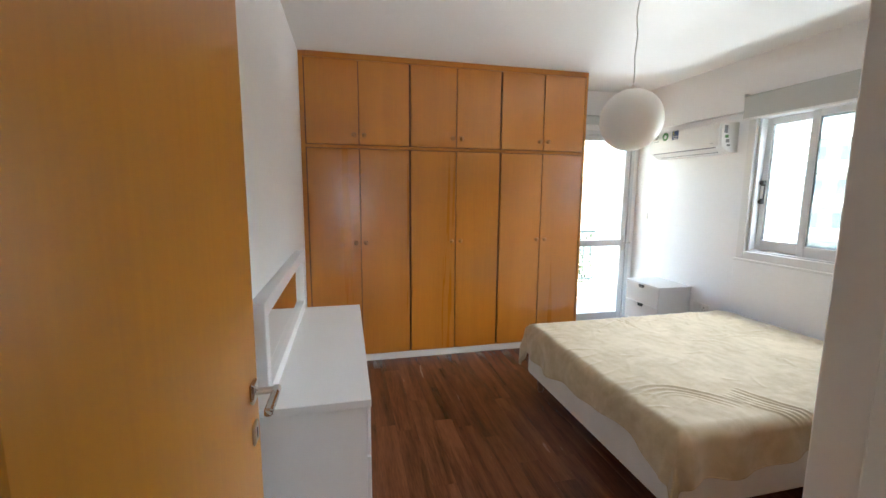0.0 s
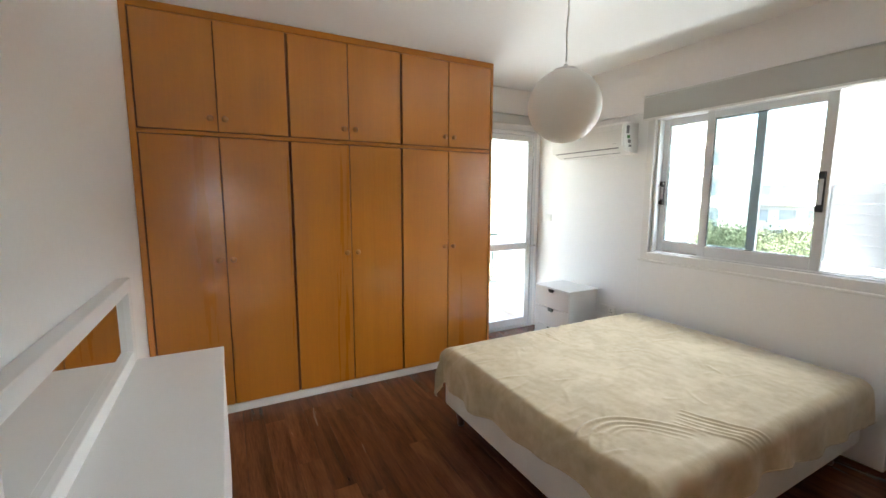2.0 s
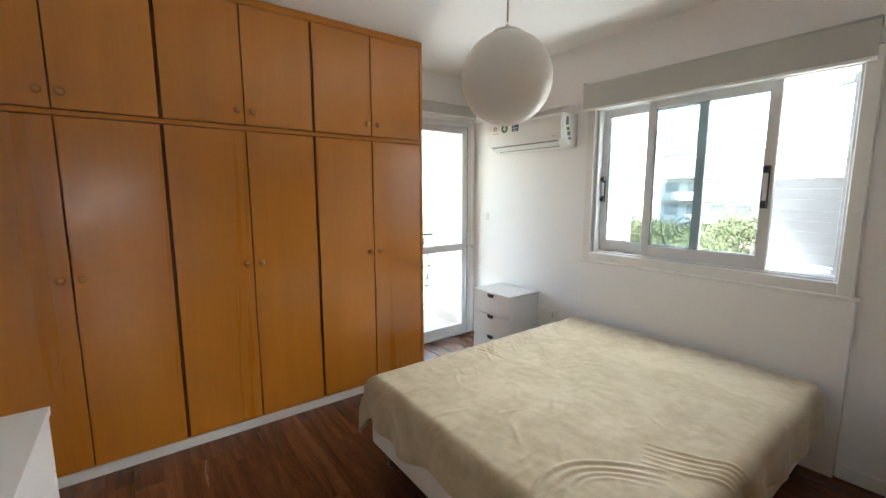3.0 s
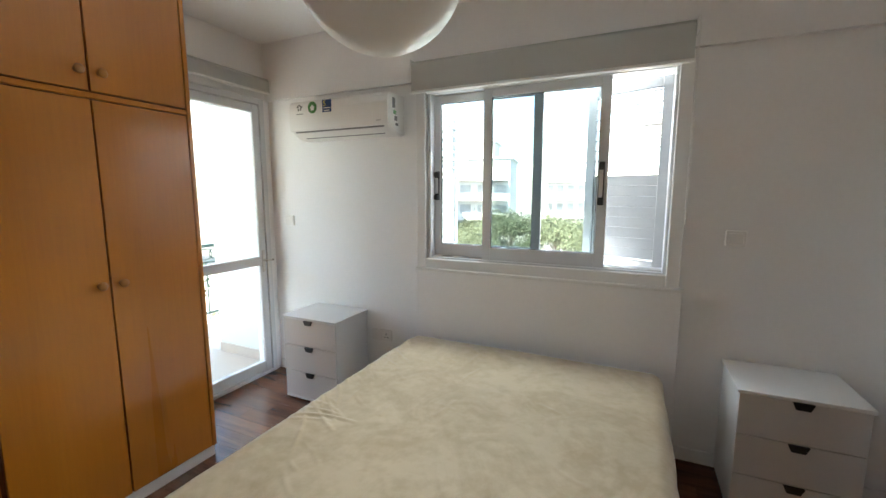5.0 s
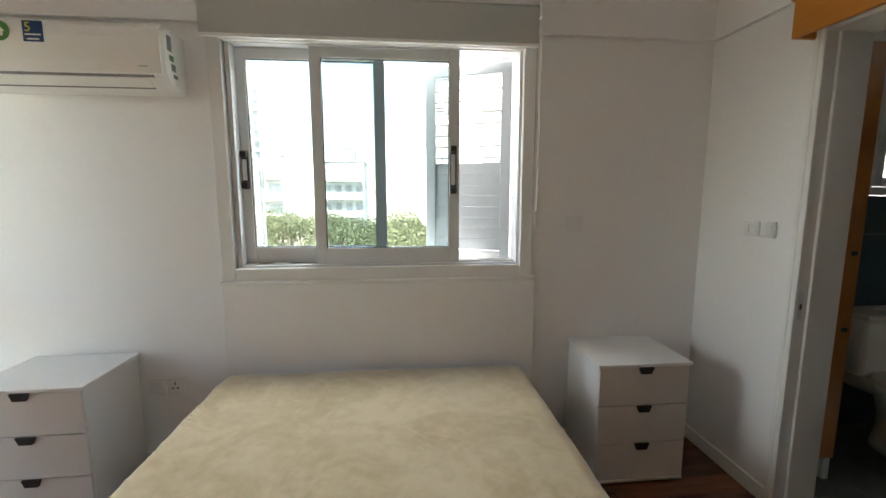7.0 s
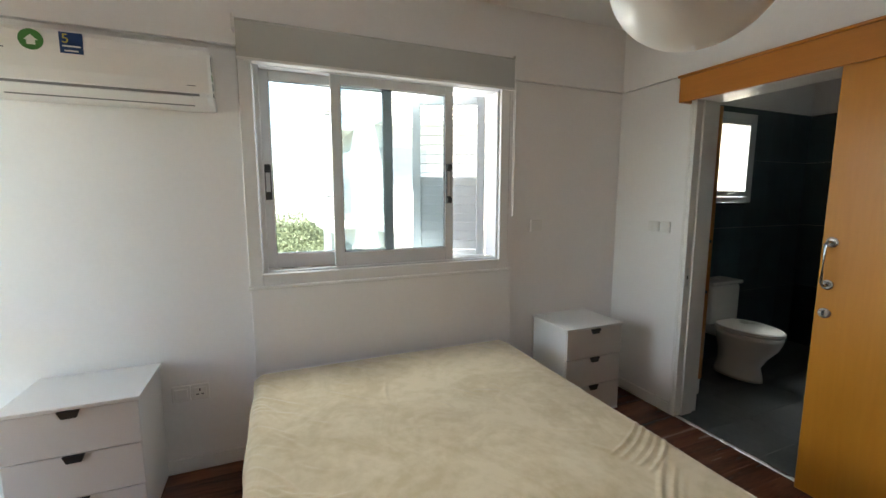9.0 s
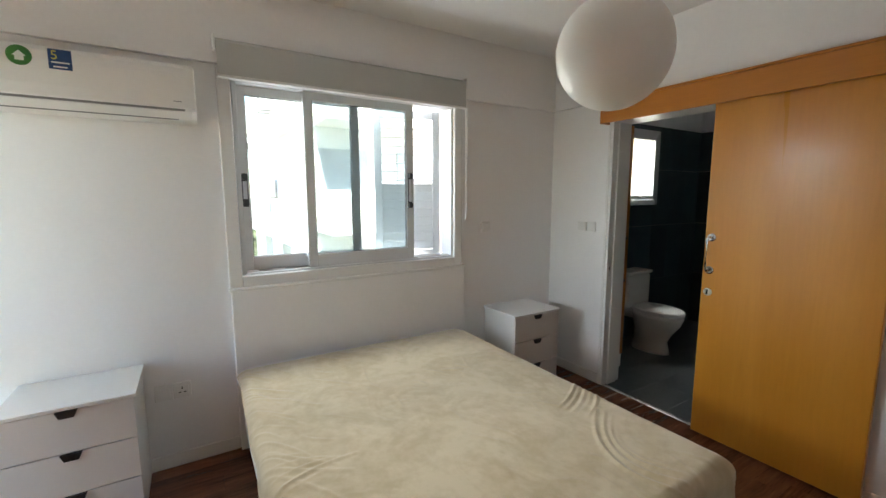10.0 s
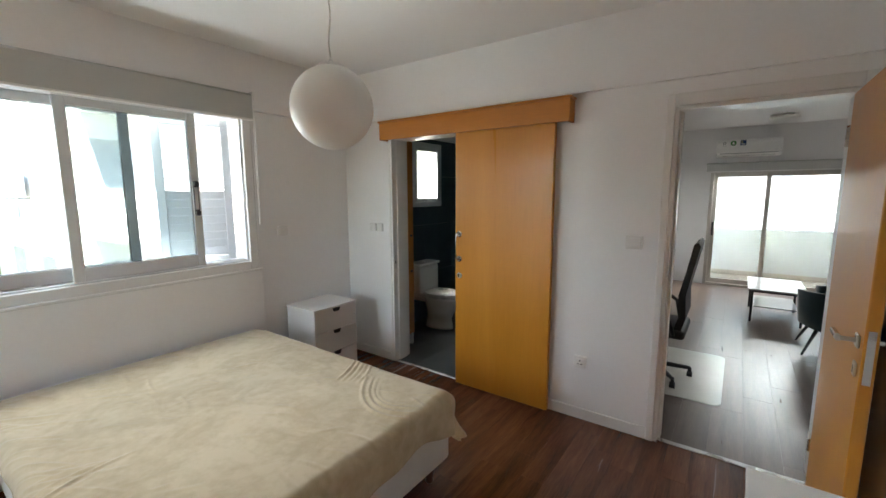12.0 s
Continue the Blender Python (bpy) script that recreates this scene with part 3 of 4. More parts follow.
def creases():
    """Where the cloth was tugged: arcs by the foot, pleats at the sides, small wrinkles elsewhere."""
    rnd = random.Random(21)
    rows = []
    for k in range(4):
        f = 1 - 0.14 * k
        c = (2.24, 2.44)
        rows.append([(c[0] + f * (x - c[0]) + rnd.uniform(-0.012, 0.012), c[1] + f * (y - c[1]) + rnd.uniform(-0.012, 0.012)) for x, y in ((1.97, 2.62), (2.22, 2.83), (2.47, 2.47))] + [0.0085, (0.009, 0.008, 0.006, 0.003)[k]])
    for k in range(5):
        dx, dy = -0.030 * k, -0.012 * k
        rows.append([(2.60 + dx + rnd.uniform(-0.01, 0.01), 2.56 + dy), (2.64 + dx, 2.42 + dy), (2.76 + dx * 1.1, 2.27), rnd.uniform(0.006, 0.010), rnd.uniform(0.003, 0.0075)])
    for x0, x1, y1, amp in ((2.70, 2.76, 3.52, 0.012), (2.76, 2.77, 3.58, 0.010), (2.83, 2.78, 3.60, 0.009), (2.66, 2.72, 3.60, 0.006), (2.88, 2.82, 3.66, 0.006)):
        rows.append([(x0, 3.80), ((x0 + x1) / 2 + 0.03, 3.68), (x1, y1), 0.008, 0.7 * amp])
    for k in range(24):
        x, long = rnd.uniform(2.55, 3.82), rnd.uniform(0.08, 0.34)
        rows.append([(x, 3.83), (x - 0.30 * long, 3.83 - 0.35 * long), (x - rnd.uniform(0.5, 1.0) * long, 3.83 - rnd.uniform(0.5, 0.95) * long), rnd.uniform(0.006, 0.011), rnd.uniform(0.002, 0.0075)])
    for k in range(9):
        y, long = 3.70 - 0.145 * k + rnd.uniform(-0.03, 0.03), rnd.uniform(0.15, 0.35)
        rows.append([(3.84, y), (3.80 - 0.3 * long, y - 0.05), (3.80 - 0.8 * long, y - rnd.uniform(0.05, 0.2)), 0.014, rnd.uniform(0.002, 0.005)])
    for k in range(46):
        x, y, a, long = rnd.uniform(2.1, 3.7), rnd.uniform(2.4, 3.7), rnd.uniform(-0.5, 1.3), rnd.uniform(0.06, 0.20)
        ex, ey = long * math.cos(a), long * math.sin(a)
        rows.append([(x, y), (x + ex / 2 + rnd.uniform(-0.02, 0.02), y + ey / 2 + rnd.uniform(-0.02, 0.02)), (x + ex, y + ey), rnd.uniform(0.007, 0.012), rnd.uniform(0.0015, 0.004)])
    for k in range(12):
        y = 2.40 + 0.12 * k
        rows.append([(1.98, y), (2.05, y + rnd.uniform(-0.02, 0.02)), (2.05 + rnd.uniform(0.05, 0.15), y + rnd.uniform(-0.06, 0.06)), 0.009, rnd.uniform(0.001, 0.004)])
    return rows


def bedcover():
    """Cloth over the mattress: flat top, rounded edge, hanging skirts with soft folds."""
    top, r, fx, fy0, fy1 = 0.530, 0.06, BX0 + 0.055, BY0 + 0.055, BY1 - 0.05
    nx, ny = 330, 290
    lx, ly = BX1 - 0.01 - fx, fy1 - fy0
    s_end, d_near, d_far = lx + 0.29, 0.28, 0.18
    vs = []
    for i in range(nx + 1):
        s = s_end * i / nx
        row = []
        for j in range(ny + 1):
            t = -d_near + (ly + d_near + d_far) * j / ny
            # the far side is pulled up towards the head
            if t > ly:
                t = ly + (t - ly) * (0.35 + 0.95 * (s / lx) ** 2)
            ex = max(0.0, s - lx)
            if ex > 0:
                ex *= 0.86 - 0.20 * math.exp(-((t - 0.40) / 0.30) ** 2) + 0.35 * max(0, t / ly - 0.85) + 0.05 * math.sin(t * 11 + 2)
            ey = -t if t < 0 else max(0.0, t - ly)
            if t < 0:
                ey *= 0.86 + 0.10 * math.sin(s * 4.3) + 0.07 * math.sin(s * 9 + 1)
            sy = -1 if t < 0 else 1
            px, py = BX1 - 0.01 - min(s, lx), fy0 + min(max(t, 0), ly)
            d = max(ex, ey) + 0.3 * min(ex, ey)
            z = top
            if d > 0:
                ux, uy = -ex / d, sy * ey / d
                if d < r * math.pi / 2:
                    a = d / r
                    out, down = r * math.sin(a) - r, r * (1 - math.cos(a))
                else:
                    out, down = 0.0, r + d - r * math.pi / 2
                along = (t if ex >= ey else s)
                fold = 0.5 + 0.5 * math.sin(along * 21 + 3 * noise.noise((along * 2.3, 1.7, 0)))
                fold2 = noise.noise((along * 7, 4.2, down * 2))
                out += (0.034 * fold + 0.030 * fold2) * min(1, down / 0.2) + 0.05 * down
                corner = min(ex, ey) / max(ex, ey, 1e-6)
                out += 0.04 * corner * down * 2
                px, py, z = px + ux * (out + r), py + uy * (out + r), top - down
            # soft unevenness and pulled creases of the top
            w = max(0.0, 1 - d / 0.05)
            X, Y = px, py
            hgt = 0.006 * noise.noise((X * 2.2, Y * 2.2, 0.3)) + 0.0022 * noise.noise((X * 7, Y * 6, 1.1)) + 0.0013 * noise.noise((X * 21, Y * 14, 2.0))
            z += hgt * (0.25 + 0.75 * w)
            z -= 0.012 * max(0, 1 - s / 0.10)
            row.append((px, py, z))
        vs.append(row)
    pts = np.array(vs)
    lift = np.zeros(pts.shape[:2])
    for curve in creases():
        lift = np.maximum(lift, crease_height(pts[:, :, 0], pts[:, :, 1], *curve))
    pts[:, :, 2] += lift * np.clip((pts[:, :, 2] - top + 0.07) / 0.05, 0, 1)
    vs = pts.tolist()
    b = bmesh.new()
    grid = [[b.verts.new(p) for p in row] for row in vs]
    for i in range(nx):
        for j in range(ny):
            b.faces.new((grid[i][j], grid[i][j + 1], grid[i + 1][j + 1], grid[i + 1][j]))
    bmesh.ops.recalc_face_normals(b, faces=b.faces)
    edge = [vs[0][j] for j in range(0, ny + 1, 3)], [vs[i][0] for i in range(0, nx + 1, 3)] + [vs[nx][j] for j in range(3, ny + 1, 3)] + [vs[i][ny] for i in range(nx - 3, -1, -3)]
    hems = [tube(bmesh.new(), [(x - 2.9, y - 3.02, z - 0.56) for x, y, z in line], 0.0045, 6) for line in edge]
    bmesh.ops.translate(b, verts=b.verts, vec=(-2.9, -3.02, -0.56))
    ob = new("bedspread", finish(b, "bedspread", VELVET, True))
    ob.location = (2.9, 3.02, 0.56)
    mod = ob.modifiers.new("thickness", "SOLIDIFY")
    mod.thickness, mod.offset = 0.004, 0
    part("head_hem", hems[0], SHEET, ob, "pale stitched hem at the head end", smooth=True, local=True)
    part("hanging_hem", hems[1], VELVET, ob, smooth=True, local=True)
    return tagged(ob, "creased beige plush bedspread draped over a double bed", "bedspread")


bedcover()


# ---- nightstands ----
def nightstand(y0, y1, label):
    x0, x1, h = 3.568, X1 - 0.016, 0.632
    n = thing("nightstand", ((x0 + x1) / 2, (y0 + y1) / 2, 0), label, "nightstand", "nightstands")
    b = bmesh.new()
    box(b, x0 + 0.018, x1, y0 + 0.010, y0 + 0.026, 0.030, h - 0.017, 0.001)
    box(b, x0 + 0.018, x1, y1 - 0.026, y1 - 0.010, 0.030, h - 0.017, 0.001)
    box(b, x0 + 0.03, x1, y0 + 0.026, y1 - 0.026, 0.034, h - 0.03)
    part("body", b, LAMINATE, n)
    part("top", slab(x0 - 0.006, x1 + 0.002, y0, y1, h - 0.016, h, bevel=0.002), LAMINATE, n)
    part("base_rail", slab(x0 - 0.002, x1, y0 + 0.008, y1 - 0.008, 0.016, 0.030, bevel=0.002), LAMINATE, n)
    part("recessed_foot", slab(x0 + 0.03, x1 - 0.01, y0 + 0.03, y1 - 0.03, 0.0, 0.016), BLACK, n)
    step = (h - 0.016 - 0.031) / 3
    for k in range(3):
        z0 = 0.031 + k * step
        dr = part("drawer", slab(x0, x0 + 0.017, y0 + 0.010, y1 - 0.010, z0 + 0.0015, z0 + step - 0.003, bevel=0.0015), DRAWER, n)
        ym = (y0 + y1) / 2
        b = bmesh.new()
        zt = z0 + step - 0.003
        pts = [(ym - 0.038, zt + 0.001), (ym + 0.038, zt + 0.001), (ym + 0.025, zt - 0.030), (ym - 0.025, zt - 0.030)]
        f0 = [b.verts.new((x0 - 0.012, y, z)) for y, z in pts]
        f1 = [b.verts.new((x0 - 0.0005, y, z)) for y, z in pts]
        for i in range(4):
            b.faces.new((f0[i], f0[(i + 1) % 4], f1[(i + 1) % 4], f1[i]))
        b.faces.new(f0)
        b.faces.new(f1[::-1])
        bmesh.ops.recalc_face_normals(b, faces=b.faces)
        part("tab_handle", b, BLACK, dr, "black tab handle")
    return n


nightstand(1.527, 2.000, "white three-drawer nightstand with black tabs, near the bathroom door")
nightstand(4.265, 4.750, "white three-drawer nightstand with black tabs, near the balcony door")

# ---- dresser and mirror ----
dr = thing("dresser", (0.5, 3.21, 0), "low white laminate dresser against the side wall", "dresser")
part("body", slab(0.276, 0.684, 2.51, 3.90, 0.03, 0.692, bevel=0.002), LAMINATE, dr)
part("top", slab(0.273, 0.704, 2.495, 3.92, 0.693, 0.725, bevel=0.002), LAMINATE, dr)
part("plinth", slab(0.31, 0.65, 2.53, 3.88, 0.0, 0.029), LAMINATE, dr)
for c in range(2):
    for k in range(3):
        part("drawer", slab(0.685, 0.701, 2.514 + c * 0.692, 3.203 + c * 0.692, 0.036 + k * 0.219, 0.250 + k * 0.219, bevel=0.003), LAMINATE, dr)
mr = thing("mirror", (0.315, 3.21, 0.725), "long low mirror in a thick white frame on a dresser", "mirror")
part("frame", ring_frame(bmesh.new(), "x", 0.273, 0.328, 2.497, 3.918, 0.726, 1.135, 0.062, 0.003), LAMINATE, mr)
part("glass", slab(0.280, 0.302, 2.555, 3.860, 0.784, 1.077), MIRROR, mr, "mirror glass")

# ---- air conditioner ----
def air_conditioner(yc, xw, width, zb, label, sgn=-1):
    """Wall unit; built facing local -x with its back at local x 0."""
    a = thing("air_conditioner", (xw, yc, zb), label, "air conditioner", rz=0 if sgn < 0 else 180)
    w = width / 2
    prof = [(-0.002, 0.0), (-0.085, 0.0), (-0.120, 0.010), (-0.172, 0.040), (-0.188, 0.060), (-0.196, 0.100), (-0.199, 0.200), (-0.192, 0.238), (-0.172, 0.256), (-0.140, 0.263), (-0.002, 0.265)]

    def rounded_end(b, side):
        """End cap that draws in towards the wall on its outer face."""
        for v in b.verts:
            if side * v.co.y > w - 0.004:
                v.co.x *= 0.90
                v.co.z = 0.132 + (v.co.z - 0.132) * 0.95
        return b

    part("body", extrude_profile(bmesh.new(), prof, -w + 0.022, w - 0.022), PLASTIC, a, local=True)
    for s in (-1, 1):
        part("end_cap", rounded_end(extrude_profile(bmesh.new(), prof, min(s * (w - 0.022), s * w), max(s * (w - 0.022), s * w)), s), PLASTIC, a, local=True)
    part("front_panel", extrude_profile(bmesh.new(), [(-0.190, 0.050), (-0.197, 0.056), (-0.203, 0.100), (-0.205, 0.200), (-0.197, 0.240), (-0.176, 0.261), (-0.172, 0.257), (-0.191, 0.238), (-0.198, 0.200), (-0.195, 0.100), (-0.187, 0.058)], -w + 0.006, w - 0.010), PLASTIC, a, "glossy white front panel", local=True)
    # solid grey strips, here and below the flap, stand in for shadow lines
    part("outlet", extrude_profile(bmesh.new(), [(-0.177, 0.042), (-0.190, 0.049), (-0.186, 0.055), (-0.174, 0.046)], -w + 0.05, w - 0.05), GREY, a, "grey strip painted as the shadow line under the front panel", local=True)
    part("flap", extrude_profile(bmesh.new(), [(-0.128, 0.010), (-0.178, 0.039), (-0.175, 0.044), (-0.125, 0.015)], -w + 0.08, w - 0.09), PLASTIC, a, local=True)
    part("gap", extrude_profile(bmesh.new(), [(-0.119, 0.006), (-0.127, 0.010), (-0.123, 0.015), (-0.116, 0.011)], -w + 0.08, w - 0.09), GREY, a, local=True)
    part("print_line", slab(-0.2040, -0.2030, -w + 0.06, -w + 0.095, 0.080, 0.083), GREY, a, local=True)
    return a


ac = air_conditioner(4.360, X1, 0.85, 1.898, "white split air conditioner with stickers on the window wall")


def on_panel(name, b, m, label=""):
    return part(name, b, m, ac, label, local=True)


on_panel("print_line", slab(-0.2066, -0.2040, 0.285, 0.345, 0.166, 0.170), GREY)
for dy, dz in ((0.0, 0.014), (0.016, 0.006), (0.010, -0.014), (-0.010, -0.012), (-0.017, 0.004)):
    on_panel("print_mark", lathe(bmesh.new(), [(0.008, -0.0080), (0.008, -0.0062)], (-0.1975, 0.317 + dy, 0.213 + dz), "X", 10), GREY)
on_panel("round_sticker", lathe(bmesh.new(), [(0.040, -0.0062), (0.040, -0.0080)][::-1], (-0.1975, 0.199, 0.206), "X", 28), GREEN, "round green energy sticker")
b = bmesh.new()
v = [b.verts.new((-0.2058, 0.199 + y, 0.206 + z)) for y, z in ((0.022, -0.002), (0, 0.020), (-0.022, -0.002), (-0.014, -0.002), (-0.014, -0.020), (0.014, -0.020), (0.014, -0.002))]
b.faces.new(v)
on_panel("house_mark", bmesh.ops.solidify(b, geom=b.faces, thickness=0.0006) and b, CERAMIC)
on_panel("square_sticker", slab(-0.2062, -0.2038, 0.032, 0.109, 0.166, 0.248), BLUE, "square blue warranty sticker")
cu = bpy.data.curves.new("digit", "FONT")
cu.body, cu.size, cu.extrude = "5", 0.052, 0.0003
tmp = new("digit_source", cu)
me = bpy.data.meshes.new_from_object(tmp.evaluated_get(bpy.context.evaluated_depsgraph_get()))
bpy.data.objects.remove(tmp)
dg = new("digit", me)
me.materials.append(YELLOW)
dg.parent = ac
dg.matrix_basis = Matrix.Translation((-0.2068, 0.102, 0.206)) @ Euler((radians(90), 0, radians(-90))).to_matrix().to_4x4()
for z, y0, y1, m in ((0.194, 0.040, 0.101, CERAMIC), (0.176, 0.048, 0.095, CERAMIC)):
    on_panel("print_bar", slab(-0.2068, -0.2062, y0, y1, z - 0.003, z + 0.003), m)
for k, (z0, z1) in enumerate(((0.165, 0.230), (0.125, 0.150), (0.085, 0.115), (0.055, 0.072))):
    on_panel("side_label", slab(-0.155 + 0.012 * k, -0.120 + 0.012 * k, -0.4262, -0.4245, z0, z1), GREY if k != 1 else GREEN)

# ---- pendant lamp ----
lp = thing("pendant_lamp", (2.121, 2.926, H), "white opal glass globe pendant on a pale cord", "lamp")
b = bmesh.new()
bmesh.ops.create_uvsphere(b, u_segments=48, v_segments=32, radius=0.160, matrix=Matrix.Translation((2.121, 2.926, 1.929)))
part("globe", b, OPAL, lp, smooth=True)
part("gallery", lathe(bmesh.new(), [(0.052, 0.0), (0.052, 0.007), (0.012, 0.010), (0.006, 0.030)], (2.121, 2.926, 2.0805), "Z", 24), PLASTIC, lp)
part("cord", tube(bmesh.new(), [(2.121 + 0.004 * math.sin(k * 0.9), 2.926 + 0.003 * math.sin(k * 0.7), 2.12 + k * 0.0275) for k in range(20)] + [(2.121, 2.926, H - 0.03)], 0.0035, 6), CORD, lp, smooth=True)
part("ceiling_rose", lathe(bmesh.new(), [(0.008, -0.045), (0.035, -0.035), (0.048, -0.001)], (2.121, 2.926, H), "Z", 20), PLASTIC, lp, smooth=True)


# ---- switches and sockets ----
def plate(x, y, z, w, h, facing, label, name="light_switch", rockers=1, holes=False):
    p = thing(name, (x, y, z), label, "switch" if name == "light_switch" else "socket", "switches and sockets", rz={"-x": -90, "+y": 180}[facing])
    part("plate", slab(-w / 2, w / 2, -0.014, 0.0, -h / 2, h / 2, bevel=0.003), PLASTIC, p, local=True)
    for k in range(rockers):
        c = -w / 2 + w * (k + 0.5) / rockers
        part("rocker", slab(c - w / rockers * 0.36, c + w / rockers * 0.36, -0.019, -0.014, -h * 0.32, h * 0.32, bevel=0.002), PLASTIC, p, local=True)
    if holes:
        for dx, dz, a, c in ((0, 0.014, 0.003, 0.007), (-0.012, -0.010, 0.006, 0.003), (0.012, -0.010, 0.006, 0.003)):
            part("pin_slot", slab(dx - a, dx + a, -0.0198, -0.0191, dz - c, dz + c), BLACK, p, local=True)
    return p


plate(X1, 1.985, 1.276, 0.09, 0.08, "-x", "white single light switch on the window wall")
plate(X1, 5.015, 1.290, 0.09, 0.08, "-x", "white single light switch beside the balcony door")
plate(3.605, Y0, 1.275, 0.085, 0.07, "+y", "white double light switch by the bathroom doorway", rockers=2)
plate(3.515, Y0, 1.275, 0.075, 0.075, "+y", "white single light switch by the bathroom doorway")
plate(1.308, Y0, 1.284, 0.10, 0.085, "+y", "white wide light switch by the entry doorway")
plate(1.608, Y0, 0.418, 0.086, 0.086, "+y", "white three-pin wall socket low on the wall", "wall_socket", 1, True)
plate(X1, 4.103, 0.445, 0.086, 0.086, "-x", "white three-pin wall socket beside the bed", "wall_socket", 1, True)
plate(X1, 4.190, 0.445, 0.086, 0.086, "-x", "white blank wall plate beside the bed", "wall_socket", 1)


# ---- bathroom ----
CX0, CY0, CY1, TZ = 2.25, -1.18, Y0 - T, 2.25
bwy0, bwy1, bwz0, bwz1 = -0.335, 0.27, 1.425, 2.20
b = bmesh.new()
box(b, 3.97, OUT, CY0 - T, bwy0, 0, 2.8)
box(b, 3.97, OUT, bwy1, CY1, 0, 2.8)
box(b, 3.97, OUT, bwy0, bwy1, 0, bwz0)
box(b, 3.97, OUT, bwy0, bwy1, bwz1, 2.8)
box(b, CX0 - T, 3.97, CY0 - T, CY0, 0, 2.8)
box(b, CX0 - T, CX0, CY0, CY1, 0, 2.8)
solid("wall_bathroom", b, PAINT, "white upper walls of the bathroom", "wall")
solid("ceiling_bathroom", slab(CX0 - T, OUT, CY0 - T, CY1, 2.62, 2.85), CEIL, "white bathroom ceiling", "ceiling")
bw = thing("window_2", (3.97, -0.03, 1.42), "small white bathroom window with frosted glass", "window", kind="structure")
part("window_frame", ring_frame(bmesh.new(), "x", 3.945, 4.03, bwy0 + 0.002, bwy1 - 0.002, bwz0 + 0.002, bwz1 - 0.002, 0.05, 0.003), ALU, bw)
sf = part("sash_frame", ring_frame(bmesh.new(), "x", 3.935, 3.985, bwy0 + 0.054, bwy1 - 0.054, bwz0 + 0.054, bwz1 - 0.054, 0.05, 0.003), ALU, bw)
g = part("pane", slab(3.955, 3.961, bwy0 + 0.10, bwy1 - 0.10, bwz0 + 0.10, bwz1 - 0.10), FROST, sf, "frosted glass")
g.visible_shadow = False
part("latch", slab(3.915, 3.936, -0.07, 0.01, bwz0 + 0.070, bwz0 + 0.085, bevel=0.003), ALU, bw)

tc = thing("storage_cabinet", (3.73, 0.91, 0), "tall narrow orange wood cabinet in the bathroom corner", "cabinet")
part("body", slab(3.505, 3.955, 0.775, CY1 - 0.012, 0.12, 2.10, bevel=0.003), VENEER, tc)
for z in (0.78, 1.15):
    part("catch", slab(3.498, 3.505, 0.80, 0.83, z, z + 0.02, bevel=0.001), BLACK, tc)
for x in (3.53, 3.93):
    for y in (0.80, 1.00):
        part("leg", slab(x - 0.018, x + 0.018, y - 0.018, y + 0.018, 0.0, 0.12, bevel=0.003), PLASTIC, tc)

to = thing("toilet", (3.65, 0.17, 0), "white ceramic close-coupled toilet with the lid closed", "toilet")
TY = 0.165
b = bmesh.new()
box(b, 3.765, 3.955, TY - 0.185, TY + 0.185, 0.40, 0.735, 0.03, 3)
part("cistern", b, CERAMIC, to, smooth=True)
part("cistern_lid", slab(3.752, 3.958, TY - 0.195, TY + 0.195, 0.737, 0.768, bevel=0.010, seg=2), CERAMIC, to)
part("flush_button", lathe(bmesh.new(), [(0.022, 0), (0.022, 0.006), (0.017, 0.009)], (3.86, TY, 0.768), "Z", 18), STEEL, to)


def oval(b, rows, seg=32):
    """Stacked ovals: centre x, half length, half width, height."""
    rings = []
    for cx, a, w, z in rows:
        ring = []
        for k in range(seg):
            c, s2 = math.cos(2 * math.pi * k / seg), math.sin(2 * math.pi * k / seg)
            ring.append(b.verts.new((cx + a * c, TY + w * s2 * (1 - 0.12 * c * -1), z)))
        rings.append(ring)
    for p, q in zip(rings, rings[1:]):
        for k in range(seg):
            b.faces.new((p[k], p[(k + 1) % seg], q[(k + 1) % seg], q[k]))
    b.faces.new(rings[0][::-1])
    b.faces.new(rings[-1])
    return b


part("bowl", oval(bmesh.new(), [(3.62, 0.19, 0.115, 0.0), (3.62, 0.185, 0.11, 0.03), (3.62, 0.165, 0.095, 0.12), (3.60, 0.185, 0.115, 0.20), (3.57, 0.225, 0.16, 0.29), (3.56, 0.24, 0.182, 0.36), (3.56, 0.242, 0.185, 0.395)]), CERAMIC, to, smooth=True)
part("neck", slab(3.70, 3.955, TY - 0.12, TY + 0.12, 0.30, 0.398, bevel=0.03, seg=3), CERAMIC, to)
part("seat", oval(bmesh.new(), [(3.56, 0.240, 0.183, 0.397), (3.56, 0.247, 0.190, 0.404), (3.56, 0.246, 0.189, 0.414)]), PLASTIC, to)
part("lid", oval(bmesh.new(), [(3.56, 0.243, 0.187, 0.416), (3.56, 0.247, 0.190, 0.424), (3.56, 0.238, 0.183, 0.434), (3.56, 0.16, 0.12, 0.438)]), PLASTIC, to)

